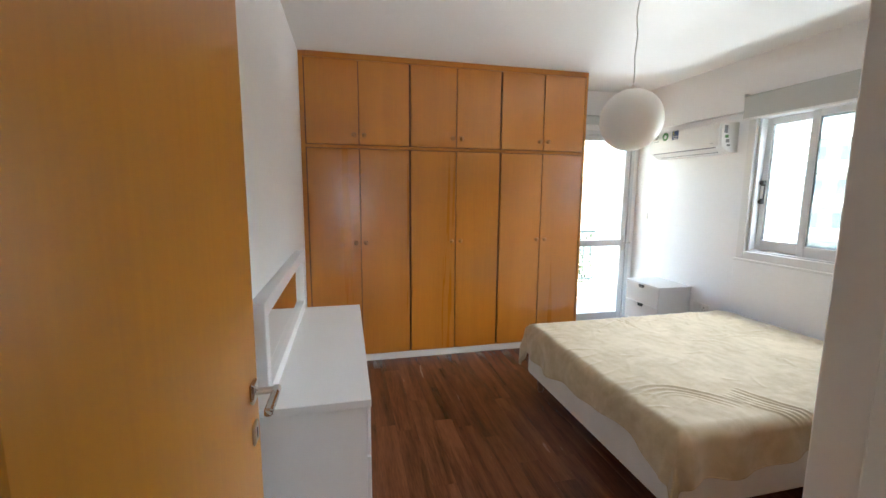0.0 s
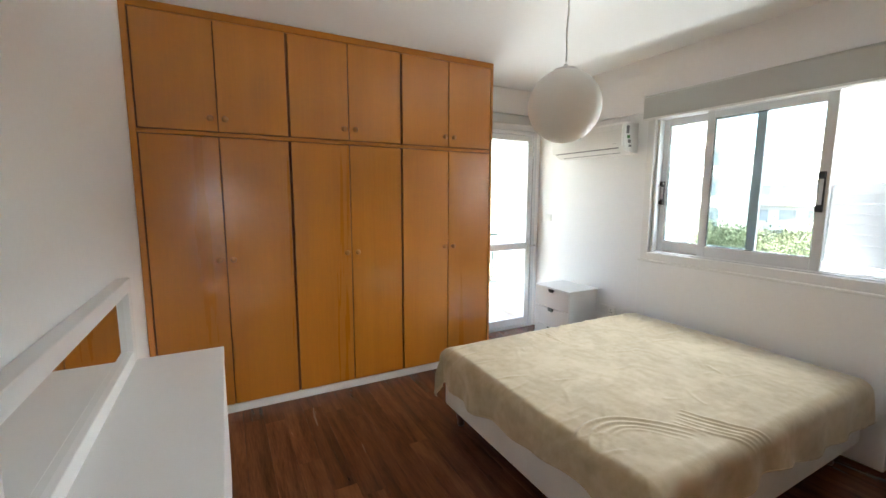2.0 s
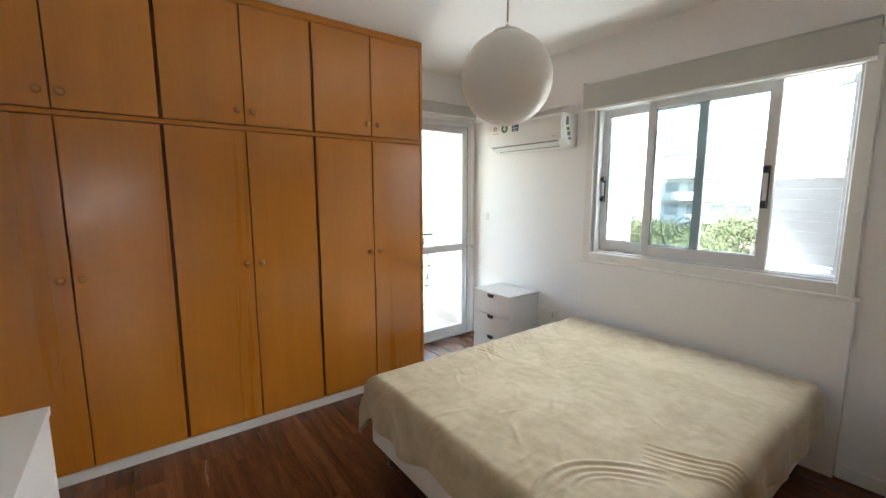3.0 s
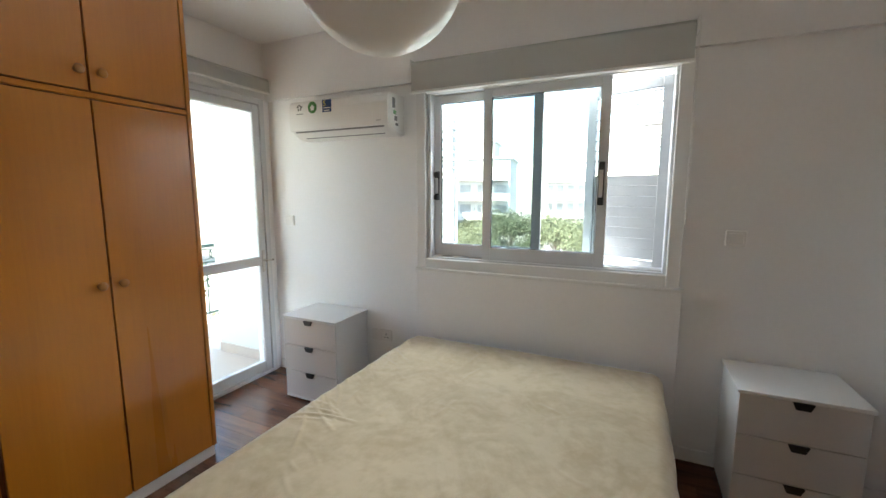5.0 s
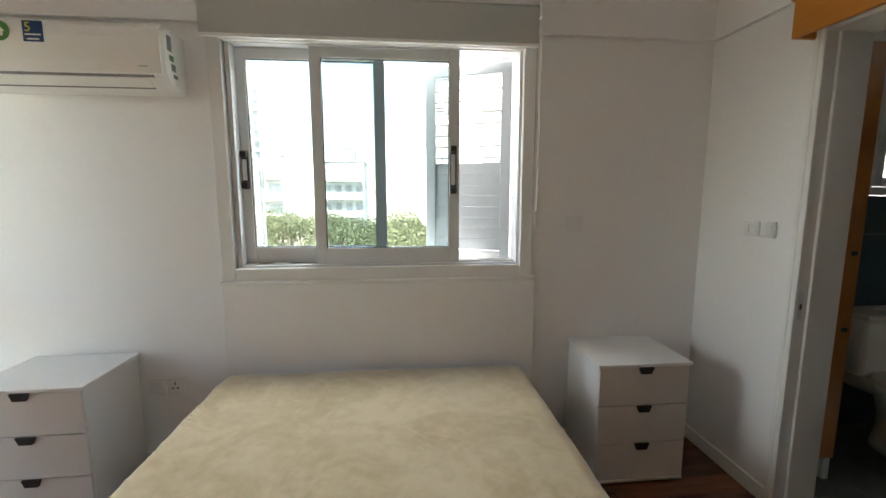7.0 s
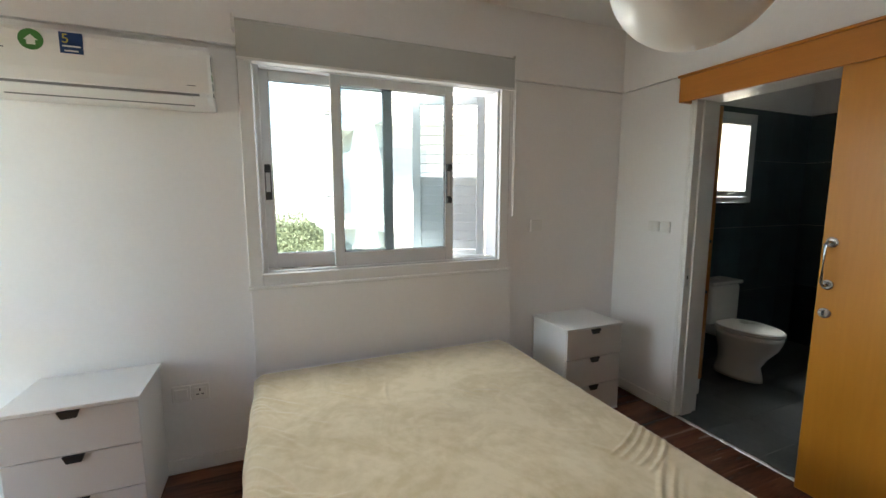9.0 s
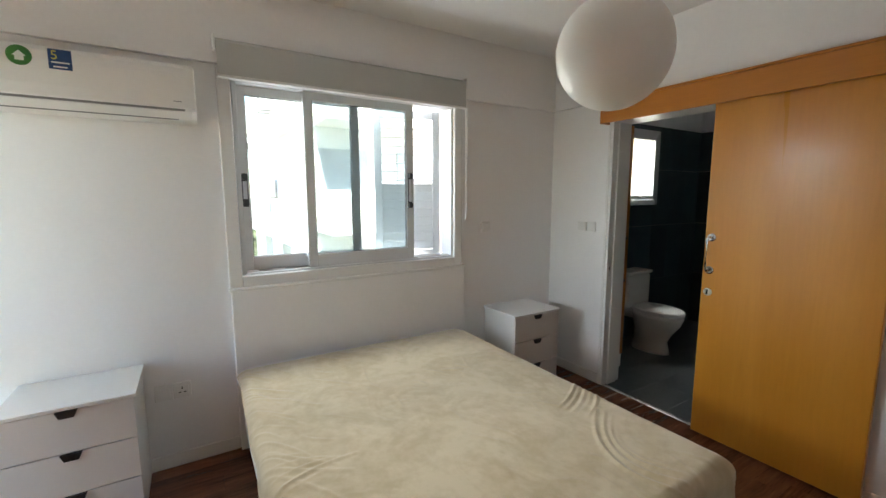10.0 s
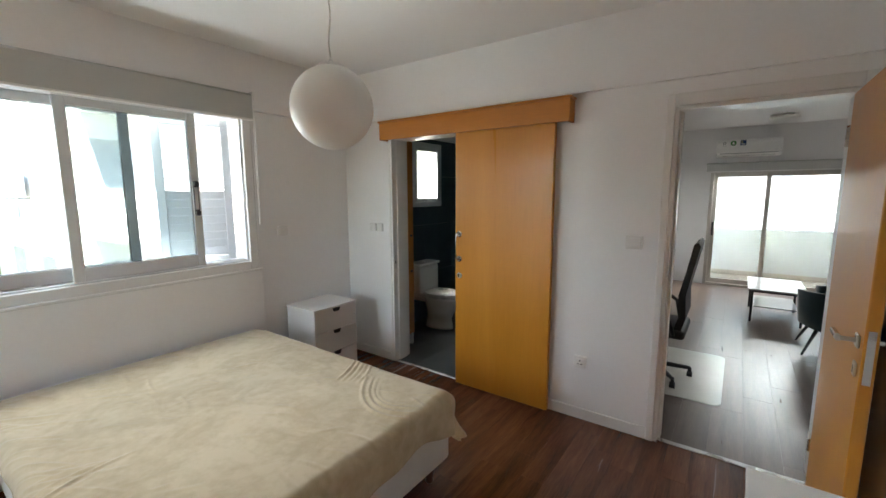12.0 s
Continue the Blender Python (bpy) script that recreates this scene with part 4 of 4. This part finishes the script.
# ---- living room beyond the entry ----
LX0, LX1, LY0, LH = -2.2, 1.83, -4.40, 2.64
sx0, sx1, sz = -0.54, 1.22, 1.95
b = bmesh.new()
box(b, LX1, CX0 - T, LY0, CY1, 0, 2.8)
box(b, LX0 - T, LX0, LY0, CY1, 0, 2.8)
box(b, LX0 - T, sx0, LY0 - T, LY0, 0, 2.8)
box(b, sx1, CX0 - T, LY0 - T, LY0, 0, 2.8)
box(b, sx0, sx1, LY0 - T, LY0, sz, 2.8)
solid("wall_living_room", b, PAINT, "white painted walls of the living room", "wall")
solid("ceiling_living_room", slab(LX0 - T, CX0 - T, LY0 - T, CY1, LH, 2.9), CEIL, "white living room ceiling", "ceiling")
sl = thing("window_3", (0.55, LY0, 0), "full-height aluminium sliding glass door to a balcony", "sliding door", kind="structure")
part("door_frame", ring_frame(bmesh.new(), "y", LY0 - 0.11, LY0 + 0.01, sx0, sx1, 0, sz, 0.05, 0.003, wb=0.03), GREYALU, sl)
for k, (a, c, y) in enumerate(((sx0 + 0.05, 0.46, LY0 - 0.045), (0.40, sx1 - 0.05, LY0 - 0.09))):
    p = part("sliding_panel", ring_frame(bmesh.new(), "y", y, y + 0.035, a, c, 0.032, sz - 0.05, 0.06, 0.003, wb=0.07), GREYALU, sl)
    g = part("pane", slab(a + 0.055, c - 0.055, y + 0.015, y + 0.021, 0.095, sz - 0.105), PANE, p, "clear glass")
    g.visible_shadow = False
    hx = a + 0.03 if k == 0 else c - 0.03
    part("handle", slab(hx - 0.015, hx + 0.015, y + 0.035, y + 0.055, 0.85, 1.08, bevel=0.004), BLACK, p)
lb = thing("roller_blind", (0.55, LY0 + 0.05, 2.0), "white roller blind, rolled up above the sliding door", "blind")
part("roller", rod(bmesh.new(), (-0.60, LY0 + 0.05, 2.04), (1.28, LY0 + 0.05, 2.04), 0.03, seg=16), BLINDC, lb, smooth=True)
part("cloth", slab(-0.60, 1.28, LY0 + 0.079, LY0 + 0.081, 1.93, 2.04), BLINDC, lb)
part("bottom_bar", slab(-0.60, 1.28, LY0 + 0.073, LY0 + 0.087, 1.912, 1.932, bevel=0.003), PLASTIC, lb)
for x in (-0.607, 1.287):
    part("bracket", slab(x - 0.006, x + 0.006, LY0, LY0 + 0.085, 2.0, 2.08, bevel=0.003), PLASTIC, lb)
ac2 = copy_thing(ac, pose(0.74, LY0, 2.16, 0, 0, -90))
tagged(ac2, "white split air conditioner above the living room sliding door")
cl = thing("ceiling_light", (0.38, -3.4, LH), "round flat flush ceiling light, switched off", "ceiling light")
part("base", lathe(bmesh.new(), [(0.15, -0.03), (0.16, -0.001)], (0.38, -3.4, LH), "Z", 28), STEEL, cl)
part("diffuser", lathe(bmesh.new(), [(0.10, -0.065), (0.165, -0.055), (0.17, -0.031)], (0.38, -3.4, LH), "Z", 28), OPAL, cl, smooth=True)

# coffee table
ct = thing("coffee_table", (0.335, -2.6, 0), "low glossy white coffee table on thin dark legs", "coffee table")
part("tabletop", slab(0.045, 0.625, -3.05, -2.15, 0.40, 0.42, bevel=0.006), WHITETOP, ct)
part("lower_shelf", slab(0.12, 0.55, -2.95, -2.28, 0.17, 0.185, bevel=0.004), WHITETOP, ct)
for x in (0.095, 0.575):
    for y in (-3.00, -2.20):
        part("leg", slab(x - 0.012, x + 0.012, y - 0.012, y + 0.012, 0, 0.398, bevel=0.002), BLACK, ct)
b = bmesh.new()
for x in (0.095, 0.575):
    box(b, x - 0.01, x + 0.01, -2.99, -2.21, 0.375, 0.398)
for y in (-3.00, -2.20):
    box(b, 0.105, 0.565, y - 0.01, y + 0.01, 0.375, 0.398)
part("apron", b, BLACK, ct)

# armchair
AX, AY = -0.12, -1.42
am = thing("armchair", (AX, AY, 0), "dark teal velvet tub armchair on splayed wooden legs", "armchair")
b = bmesh.new()
N = 24
for z0, z1, r0, r1 in ((0.28, 0.66, 0.33, 0.36),):
    inner, outer = [], []
    for k in range(N + 1):
        a = radians(-60 + 300 * k / N) + radians(-90 + 150)
        c, s2 = math.cos(a), math.sin(a)
        hz = z1 - 0.05 * abs(k - N / 2) / (N / 2)
        outer.append([b.verts.new((AX + (r0 + (r1 - r0) * f) * c, AY + (r0 + (r1 - r0) * f) * s2, z0 + (hz - z0) * f)) for f in (0, 0.5, 1)])
        inner.append([b.verts.new((AX + (r0 - 0.07 + (r1 - r0) * f) * c, AY + (r0 - 0.07 + (r1 - r0) * f) * s2, z0 + (hz - z0) * f)) for f in (0, 0.5, 1)])
    for k in range(N):
        for f in range(2):
            b.faces.new((outer[k][f], outer[k + 1][f], outer[k + 1][f + 1], outer[k][f + 1]))
            b.faces.new((inner[k][f], inner[k][f + 1], inner[k + 1][f + 1], inner[k + 1][f]))
        b.faces.new((outer[k][2], outer[k + 1][2], inner[k + 1][2], inner[k][2]))
        b.faces.new((outer[k][0], inner[k][0], inner[k + 1][0], outer[k + 1][0]))
    for e in (0, N):
        b.faces.new((outer[e][0], outer[e][1], inner[e][1], inner[e][0]))
        b.faces.new((outer[e][1], outer[e][2], inner[e][2], inner[e][1]))
bmesh.ops.recalc_face_normals(b, faces=b.faces)
part("shell", b, TEAL, am, smooth=True)
part("seat", lathe(bmesh.new(), [(0.26, 0.24), (0.31, 0.27), (0.30, 0.36), (0.26, 0.40)], (AX, AY, 0), "Z", 28), TEAL, am, smooth=True)
for sx in (-1, 1):
    for sy in (-1, 1):
        part("leg", rod(bmesh.new(), (AX + sx * 0.30, AY + sy * 0.26, 0.002), (AX + sx * 0.19, AY + sy * 0.17, 0.27), 0.010, 0.018), BLACK, am)

# office chair and mat
b = slab(0.785, 1.70, -0.65, 0.505, 0.0035, 0.007)
bmesh.ops.bevel(b, geom=[e for e in b.edges if abs(e.verts[0].co.z - e.verts[1].co.z) > 0.002], offset=0.07, segments=6, affect="EDGES", profile=0.5)
tagged(solid("chair_mat", b, MATC, "translucent pale plastic chair mat on the floor", "chair mat", "", (1.25, -0.1, 0)), kind="thing")
oc = thing("office_chair", (1.30, 0.14, 0), "black high-backed swivel office chair on castors", "office chair")
OX, OY = 1.30, 0.14
for k in range(5):
    a = radians(72 * k + 200)
    ex, ey = OX + 0.29 * math.cos(a), OY + 0.29 * math.sin(a)
    lg = part("base_arm", rod(bmesh.new(), (OX, OY, 0.115), (ex, ey, 0.085), 0.024, 0.016, 10), BLACK, oc)
    part("castor", box(rod(bmesh.new(), (ex - 0.02, ey, 0.032), (ex + 0.02, ey, 0.032), 0.026, seg=14), ex - 0.012, ex + 0.012, ey - 0.012, ey + 0.012, 0.04, 0.085), BLACK, lg)
part("gas_column", rod(bmesh.new(), (OX, OY, 0.10), (OX, OY, 0.42), 0.026), BLACK, oc)
part("seat", slab(OX - 0.24, OX + 0.24, OY - 0.25, OY + 0.25, 0.42, 0.50, bevel=0.03, seg=3), MESHB, oc, smooth=True)
b = extrude_profile(bmesh.new(), [(-0.20, 0.46), (-0.235, 0.60), (-0.225, 0.78), (-0.255, 0.95), (-0.30, 1.18), (-0.285, 1.21), (-0.255, 1.19), (-0.215, 0.97), (-0.175, 0.78), (-0.185, 0.60), (-0.15, 0.48)], -0.23, 0.23)
bmesh.ops.translate(b, verts=b.verts, vec=(OX, OY, 0))
part("backrest", b, MESHB, oc)
for s2 in (-1, 1):
    part("armrest", tube(bmesh.new(), [(OX - 0.16, OY + s2 * 0.27, 0.46), (OX - 0.12, OY + s2 * 0.30, 0.62), (OX - 0.05, OY + s2 * 0.30, 0.67), (OX + 0.16, OY + s2 * 0.30, 0.67)], 0.018), BLACK, oc, smooth=True)

# ---- balconies and street ----
# unseen block over the rooms, added to shade the balconies from the sun
solid("building_upper_storeys", slab(LX0 - T, OUT, LY0 - T, Y1 + T, 2.91, 8.9), STUCCO, "plain white unseen block above the rooms, added to keep the sun off", "building")
bal = thing("balcony", (3.0, 5.9, 0), "shaded balcony with white walls and a tiled floor", "balcony", kind="structure")
part("slab", slab(0.5, 4.5, Y1 + T, 6.75, -0.25, -0.045), STUCCO, bal)
part("side_wall", slab(4.07, 4.40, Y1 + T + 0.003, 6.12, -0.044, 2.618), STUCCO, bal)
part("kerb", slab(0.5, 4.5, 6.55, 6.75, -0.045, 0.12, bevel=0.005), STUCCO, bal)
# slab above the view, sized to keep sun off the balcony door
part("overhead_slab", slab(0.5, 4.5, Y1 + T, 6.9, 2.62, 2.85), STUCCO, bal)
part("tile_skirting", slab(4.058, 4.07, Y1 + T, 6.12, -0.04, 0.05), BALTILE, bal)
rl = thing("railing", (2.9, 6.64, 0.12), "dark green wrought iron balcony railing", "railing")
part("top_rail", slab(0.6, 4.9, 6.62, 6.66, 0.93, 0.965, bevel=0.006), IRON, rl)
part("lower_rail", slab(0.6, 4.9, 6.63, 6.65, 0.76, 0.78), IRON, rl)
part("bottom_rail", slab(0.6, 4.9, 6.63, 6.65, 0.20, 0.22), IRON, rl)
for k in range(36):
    x = 0.62 + k * 0.12
    part("baluster", rod(bmesh.new(), (x, 6.64, 0.10), (x, 6.64, 0.77), 0.007, seg=6), IRON, rl)
    if x > 2.6:
        ringpts = [(x + 0.075 * math.cos(a * math.pi / 8), 6.64, 0.855 + 0.06 * math.sin(a * math.pi / 8)) for a in range(17)]
        part("scroll", tube(bmesh.new(), ringpts, 0.007, 5), IRON, rl)

lbal = thing("living_balcony", (0.5, -5.2, 0), "balcony with a white parapet and a tan floor", "balcony", kind="structure")
part("slab", slab(-2.5, 3.2, -6.0, LY0 - T, -0.25, -0.03), BALTILE, lbal)
part("parapet", slab(-2.5, 3.2, -6.0, -5.8, -0.03, 0.88, bevel=0.006), STUCCO, lbal)
# unseen slab, added to keep sun off the parapet and the living room floor
part("overhead_slab", slab(-2.6, 3.3, -7.2, LY0 - T - 0.003, 2.45, 2.70), STUCCO, lbal)
# unseen end walls, added to cut the side light on the parapet
for xe in (-2.6, 3.201):
    part("side_wall", slab(xe, xe + 0.1, -6.0, LY0 - T - 0.003, -0.03, 2.448), STUCCO, lbal)
part("tile_skirting", slab(-2.5, 3.2, -5.8, -5.785, -0.03, 0.06), BALTILE, lbal)

GZ = -9.0
solid("ground", slab(-900, 1500, -900, 1500, GZ - 0.5, GZ), EARTH, "pale dusty ground far below", "ground")
solid("road", slab(40, 48, -200, 200, GZ, GZ + 0.05), ASPHALT, "asphalt street between the gardens", "road")


def apartment_block(loc, w, d, storeys, rz, label, bays=4):
    """Pale block whose balcony front is its local -y side."""
    a = thing("apartment_building", loc, label, "building", "apartment blocks", rz=rz)
    hgt = storeys * 3.0 + 0.8
    part("wall", slab(-w / 2, w / 2, 0, d, 0, hgt), FACADE, a, local=True)
    part("roof", slab(-w / 2 - 0.3, w / 2 + 0.3, -0.3, d + 0.3, hgt, hgt + 0.25), FACADE, a, local=True)
    house = part("roof_house", slab(-w / 5, w / 4, 2.0, d - 3.0, hgt + 0.25, hgt + 2.7), FACADE, a, local=True)
    part("roof_house_slab", slab(-w / 5 - 0.5, w / 4 + 0.5, 1.4, d - 2.5, hgt + 2.7, hgt + 2.9), FACADE, house, local=True)
    for s in range(storeys):
        z = s * 3.0 + 0.6
        part("balcony", box(slab(-w / 2 + 0.4, w / 2 - 0.4, -1.5, -0.004, z - 0.1, z + 0.06), -w / 2 + 0.4, w / 2 - 0.4, -1.5, -1.4, z + 0.06, z + 0.95), FACADE, a, local=True)
        for k in range(bays):
            x = -w / 2 + w * (k + 0.5) / bays
            win = part("window", slab(x - w / bays * 0.3, x + w / bays * 0.3, -0.05, -0.004, z + 0.25, z + 2.3), DARKWIN, a, local=True)
    return a


apartment_block((62, 25, GZ), 11, 12, 5, -80, "pale five-storey apartment block beyond the gardens")
apartment_block((74, 13, GZ), 7, 12, 5, -88, "narrow pale five-storey apartment block behind trees")
apartment_block((43, 31, GZ), 12, 12, 6, -58, "tall pale apartment block with stacked balconies", 5)
apartment_block((90, -18, GZ), 16, 12, 4, -100, "pale apartment block far down the street")
nb = apartment_block((13.5, -6.2, GZ), 15, 10, 6, -90, "white neighbouring apartment block with deep balconies", 6)
for s in (2, 3, 4):
    for x in (-6.4, -4.6, -1.2, 2.4):
        z = s * 3.0 + 0.66
        u = part("condenser", slab(x - 0.42, x + 0.42, -1.30, -0.95, z, z + 0.62, bevel=0.02), PLASTIC, nb, "outdoor air conditioner unit", local=True)
        for k in range(7):
            part("grille_slat", slab(x - 0.38, x + 0.10, -1.315, -1.30, z + 0.06 + k * 0.075, z + 0.09 + k * 0.075), GREY, u, local=True)
# the block's end wall has its own balconies, windows and machines
for s in (2, 3, 4):
    z = s * 3.0 + 0.6
    for y in (1.4, 5.2):
        part("end_window", slab(-7.55, -7.504, y, y + 1.5, z + 0.3, z + 2.3), DARKWIN, nb, local=True)
        part("end_balcony", box(slab(-8.5, -7.504, y - 0.4, y + 1.9, z - 0.12, z + 0.04), -8.5, -8.4, y - 0.4, y + 1.9, z + 0.04, z + 0.85), FACADE, nb, local=True)
    u = part("condenser", slab(-7.95, -7.6, 3.5, 4.35, z + 0.9, z + 1.52, bevel=0.02), PLASTIC, nb, "outdoor air conditioner unit", local=True)
    for k in range(7):
        part("grille_slat", slab(-7.965, -7.95, 3.55, 4.05, z + 0.96 + k * 0.075, z + 0.99 + k * 0.075), GREY, u, local=True)
    for y in (3.6, 4.2):
        part("bracket", slab(-7.95, -7.504, y, y + 0.04, z + 0.86, z + 0.898), GREY, nb, local=True)
wh = thing("white_house", (1.5, -17, GZ), "plain white neighbouring house with louvred window shutters", "building")
part("wall", slab(-9, 9, -8, 0, 0, 14.6), STUCCO, wh, local=True)
part("roof", slab(-9.3, 9.3, -8.3, 0.3, 14.6, 14.9), STUCCO, wh, local=True)
for st in range(4):
    for xw in (-2.78, 2.4):
        z = 1.6 + st * 3.0
        w = part("window", slab(xw - 0.55, xw + 0.55, 0.004, 0.05, z, z + 1.35), SHUT, wh, local=True)
        part("sill", slab(xw - 0.7, xw + 0.7, 0.004, 0.12, z - 0.08, z - 0.004), STUCCO, w, local=True)
        for side in (-0.28, 0.28):
            for k in range(13):
                part("louvre", slab(xw + side - 0.20, xw + side + 0.20, 0.05, 0.075, z + 0.08 + k * 0.095, z + 0.135 + k * 0.095), GREYALU, w, local=True)
apartment_block((14, 48, GZ), 16, 10, 3, 10, "low pale building seen from the balcony")


def tree(loc, hgt, spread, seed, label):
    rnd = random.Random(seed)
    t = thing("tree", loc, label, "tree", "street trees")
    b = bmesh.new()
    th = hgt * 0.5
    rod(b, (0, 0, 0), (0.1, 0.05, th), 0.22, 0.13, 8)
    tips = []
    for k in range(11):
        a, el = rnd.uniform(0, 6.28), rnd.uniform(0.5, 1.2)
        L = spread * rnd.uniform(0.6, 1.0)
        tip = (0.1 + L * math.cos(a) * math.cos(el), 0.05 + L * math.sin(a) * math.cos(el), th + L * math.sin(el))
        rod(b, (0.1, 0.05, th * rnd.uniform(0.7, 1)), tip, 0.08, 0.03, 6)
        tips.append(tip)
    part("trunk", b, BARK, t, local=True)
    verts, faces = [], []
    for k in range(4200):
        tip = rnd.choice(tips)
        p = Vector(tip) + Vector((rnd.gauss(0, 1), rnd.gauss(0, 1), rnd.gauss(0, 0.8))) * spread * rnd.choice((0.14, 0.2, 0.3))
        q = Euler((rnd.uniform(0, 6.28), rnd.uniform(0, 6.28), rnd.uniform(0, 6.28))).to_matrix()
        s = rnd.uniform(0.07, 0.17)
        i = len(verts)
        verts += [tuple(p + q @ Vector(c) * s) for c in ((-1, 0, 0), (0, -0.5, 0.1), (1, 0, 0), (0, 0.5, 0.1))]
        faces.append((i, i + 1, i + 2, i + 3))
    me = bpy.data.meshes.new("crown")
    me.from_pydata(verts, [], faces)
    me.materials.append(LEAF)
    c = new("crown", me)
    c.parent = t
    tagged(c, kind="stuff")
    return t


protos = [tree((44, 9, GZ), 9.5, 3.2, 1, "leafy olive-green street tree"), tree((50, 16, GZ), 8.5, 3.6, 2, "leafy broad olive-green street tree"), tree((38, 4, GZ), 8.0, 2.8, 3, "leafy slender olive-green street tree")]
rt = random.Random(5)
for k in range(26):
    x, y = rt.uniform(38, 58), rt.uniform(-4, 25)
    f = rt.uniform(0.72, 1.10)
    copy_thing(protos[k % 3], pose(x, y, GZ, 0, 0, rt.uniform(0, 360)) @ Matrix.Diagonal((f, f, f, 1)))
for x, y in ((7.5, 18), (11, 22), (4, 25), (9, 30)):
    copy_thing(protos[1], pose(x, y, GZ, 0, 0, x * 40))

# ---- floor boards and tiles ----
def boards(floor_ob, material, x0, x1, y0, y1, w, length, seed, name="plank", z=0.0):
    rnd = random.Random(seed)
    cache = {}
    x = x0
    while x < x1 - 0.01:
        ww = min(w, x1 - x)
        y = y0 - rnd.uniform(0, length)
        while y < y1 - 0.005:
            a, c = max(y, y0), min(y + length, y1)
            y += length
            if c - a < 0.02:
                continue
            key = (round(ww, 3), round(c - a, 3))
            if key not in cache:
                g, ch, top = 0.0003, 0.0006, 0.004
                hw, hl = ww / 2 - g, (c - a) / 2 - g
                vs = [(sx * hw, sy * hl, 0) for sx, sy in ((-1, -1), (1, -1), (1, 1), (-1, 1))]
                vs += [(sx * hw, sy * hl, top - ch) for sx, sy in ((-1, -1), (1, -1), (1, 1), (-1, 1))]
                vs += [(sx * (hw - ch), sy * (hl - ch), top) for sx, sy in ((-1, -1), (1, -1), (1, 1), (-1, 1))]
                fs = [(8, 9, 10, 11)] + [(k, (k + 1) % 4, 4 + (k + 1) % 4, 4 + k) for k in range(4)] + [(4 + k, 4 + (k + 1) % 4, 8 + (k + 1) % 4, 8 + k) for k in range(4)]
                me = bpy.data.meshes.new(name)
                me.from_pydata(vs, [], fs)
                me.materials.append(material)
                cache[key] = me
            ob = new(name, cache[key])
            ob.parent = floor_ob
            ob.location = Vector((x + ww / 2, (a + c) / 2, z - 0.004)) - floor_ob.location
        x += w


fl = solid("floor", slab(X0 - T, OUT, Y0 - 0.04, Y1 + T, -0.25, -0.0045), SUBFLOOR, "dark reddish-brown wood laminate floor", "floor", loc=(2, 3, 0))
fll = solid("floor_living_room", slab(LX0 - T, CX0 - T, LY0 - T, Y0 - 0.04, -0.25, -0.0045), SUBFLOOR, "grey-brown wood laminate living room floor", "floor", loc=(0, -1.7, 0))
flb = solid("floor_bathroom", slab(CX0 - T, OUT, CY0 - T, Y0 - 0.041, -0.25, -0.0045), GROUT, "dark grey tiled bathroom floor", "floor", loc=(3, 0, 0))
boards(fl, FLOORW, X0, X1, Y0 - 0.038, Y1, 0.128, 0.92, 11)
boards(fll, FLOORL, LX0, LX1, LY0, Y0 - 0.042, 0.19, 1.2, 12)
boards(flb, TILEF, CX0, 3.97, CY0, Y0 - 0.042, 0.30, 0.60, 13, "floor_tile")
boards(bal, BALTILE, 1.0, 4.07, Y1 + T, 6.55, 0.33, 0.33, 14, "balcony_tile", -0.040)


def wall_tiles(owner, axis, depth, sign, a0, a1, z0, z1, hole=None):
    cache = {}
    w, h = 0.30, 0.60
    a = a0
    while a < a1 - 0.01:
        ww = min(w, a1 - a)
        z = z0
        while z < z1 - 0.01:
            hh = min(h, z1 - z)
            cells = [(a, a + ww, z, z + hh)]
            if hole:
                p0, p1, q0, q1 = hole
                if a < p1 and a + ww > p0 and z < q1 and z + hh > q0:
                    cells = [c for c in ((a, min(a + ww, p0), z, z + hh), (max(a, p1), a + ww, z, z + hh), (max(a, p0), min(a + ww, p1), z, q0), (max(a, p0), min(a + ww, p1), q1, z + hh)) if c[1] - c[0] > 0.012 and c[3] - c[2] > 0.012]
            for c0, c1, e0, e1 in cells:
                key = (round(c1 - c0, 3), round(e1 - e0, 3))
                if key not in cache:
                    hw, hh2 = (c1 - c0) / 2 - 0.001, (e1 - e0) / 2 - 0.001
                    b = bmesh.new()
                    if axis == "x":
                        box(b, 0, sign * 0.009, -hw, hw, -hh2, hh2)
                    else:
                        box(b, -hw, hw, 0, sign * 0.009, -hh2, hh2)
                    bmesh.ops.recalc_face_normals(b, faces=b.faces)
                    cache[key] = finish(b, "wall_tile", TILE)
                ob = new("wall_tile", cache[key])
                ob.parent = owner
                ob.location = (depth, (c0 + c1) / 2, (e0 + e1) / 2) if axis == "x" else ((c0 + c1) / 2, depth, (e0 + e1) / 2)
            z += h
        a += w


wb = bpy.data.objects["wall_bathroom"]
wall_tiles(wb, "x", 3.97, -1, CY0, CY1, 0, TZ, (bwy0, bwy1, bwz0, bwz1))
wall_tiles(wb, "y", CY0, 1, CX0, 3.97, 0, TZ)
wall_tiles(wb, "x", CX0, 1, CY0, CY1, 0, TZ)
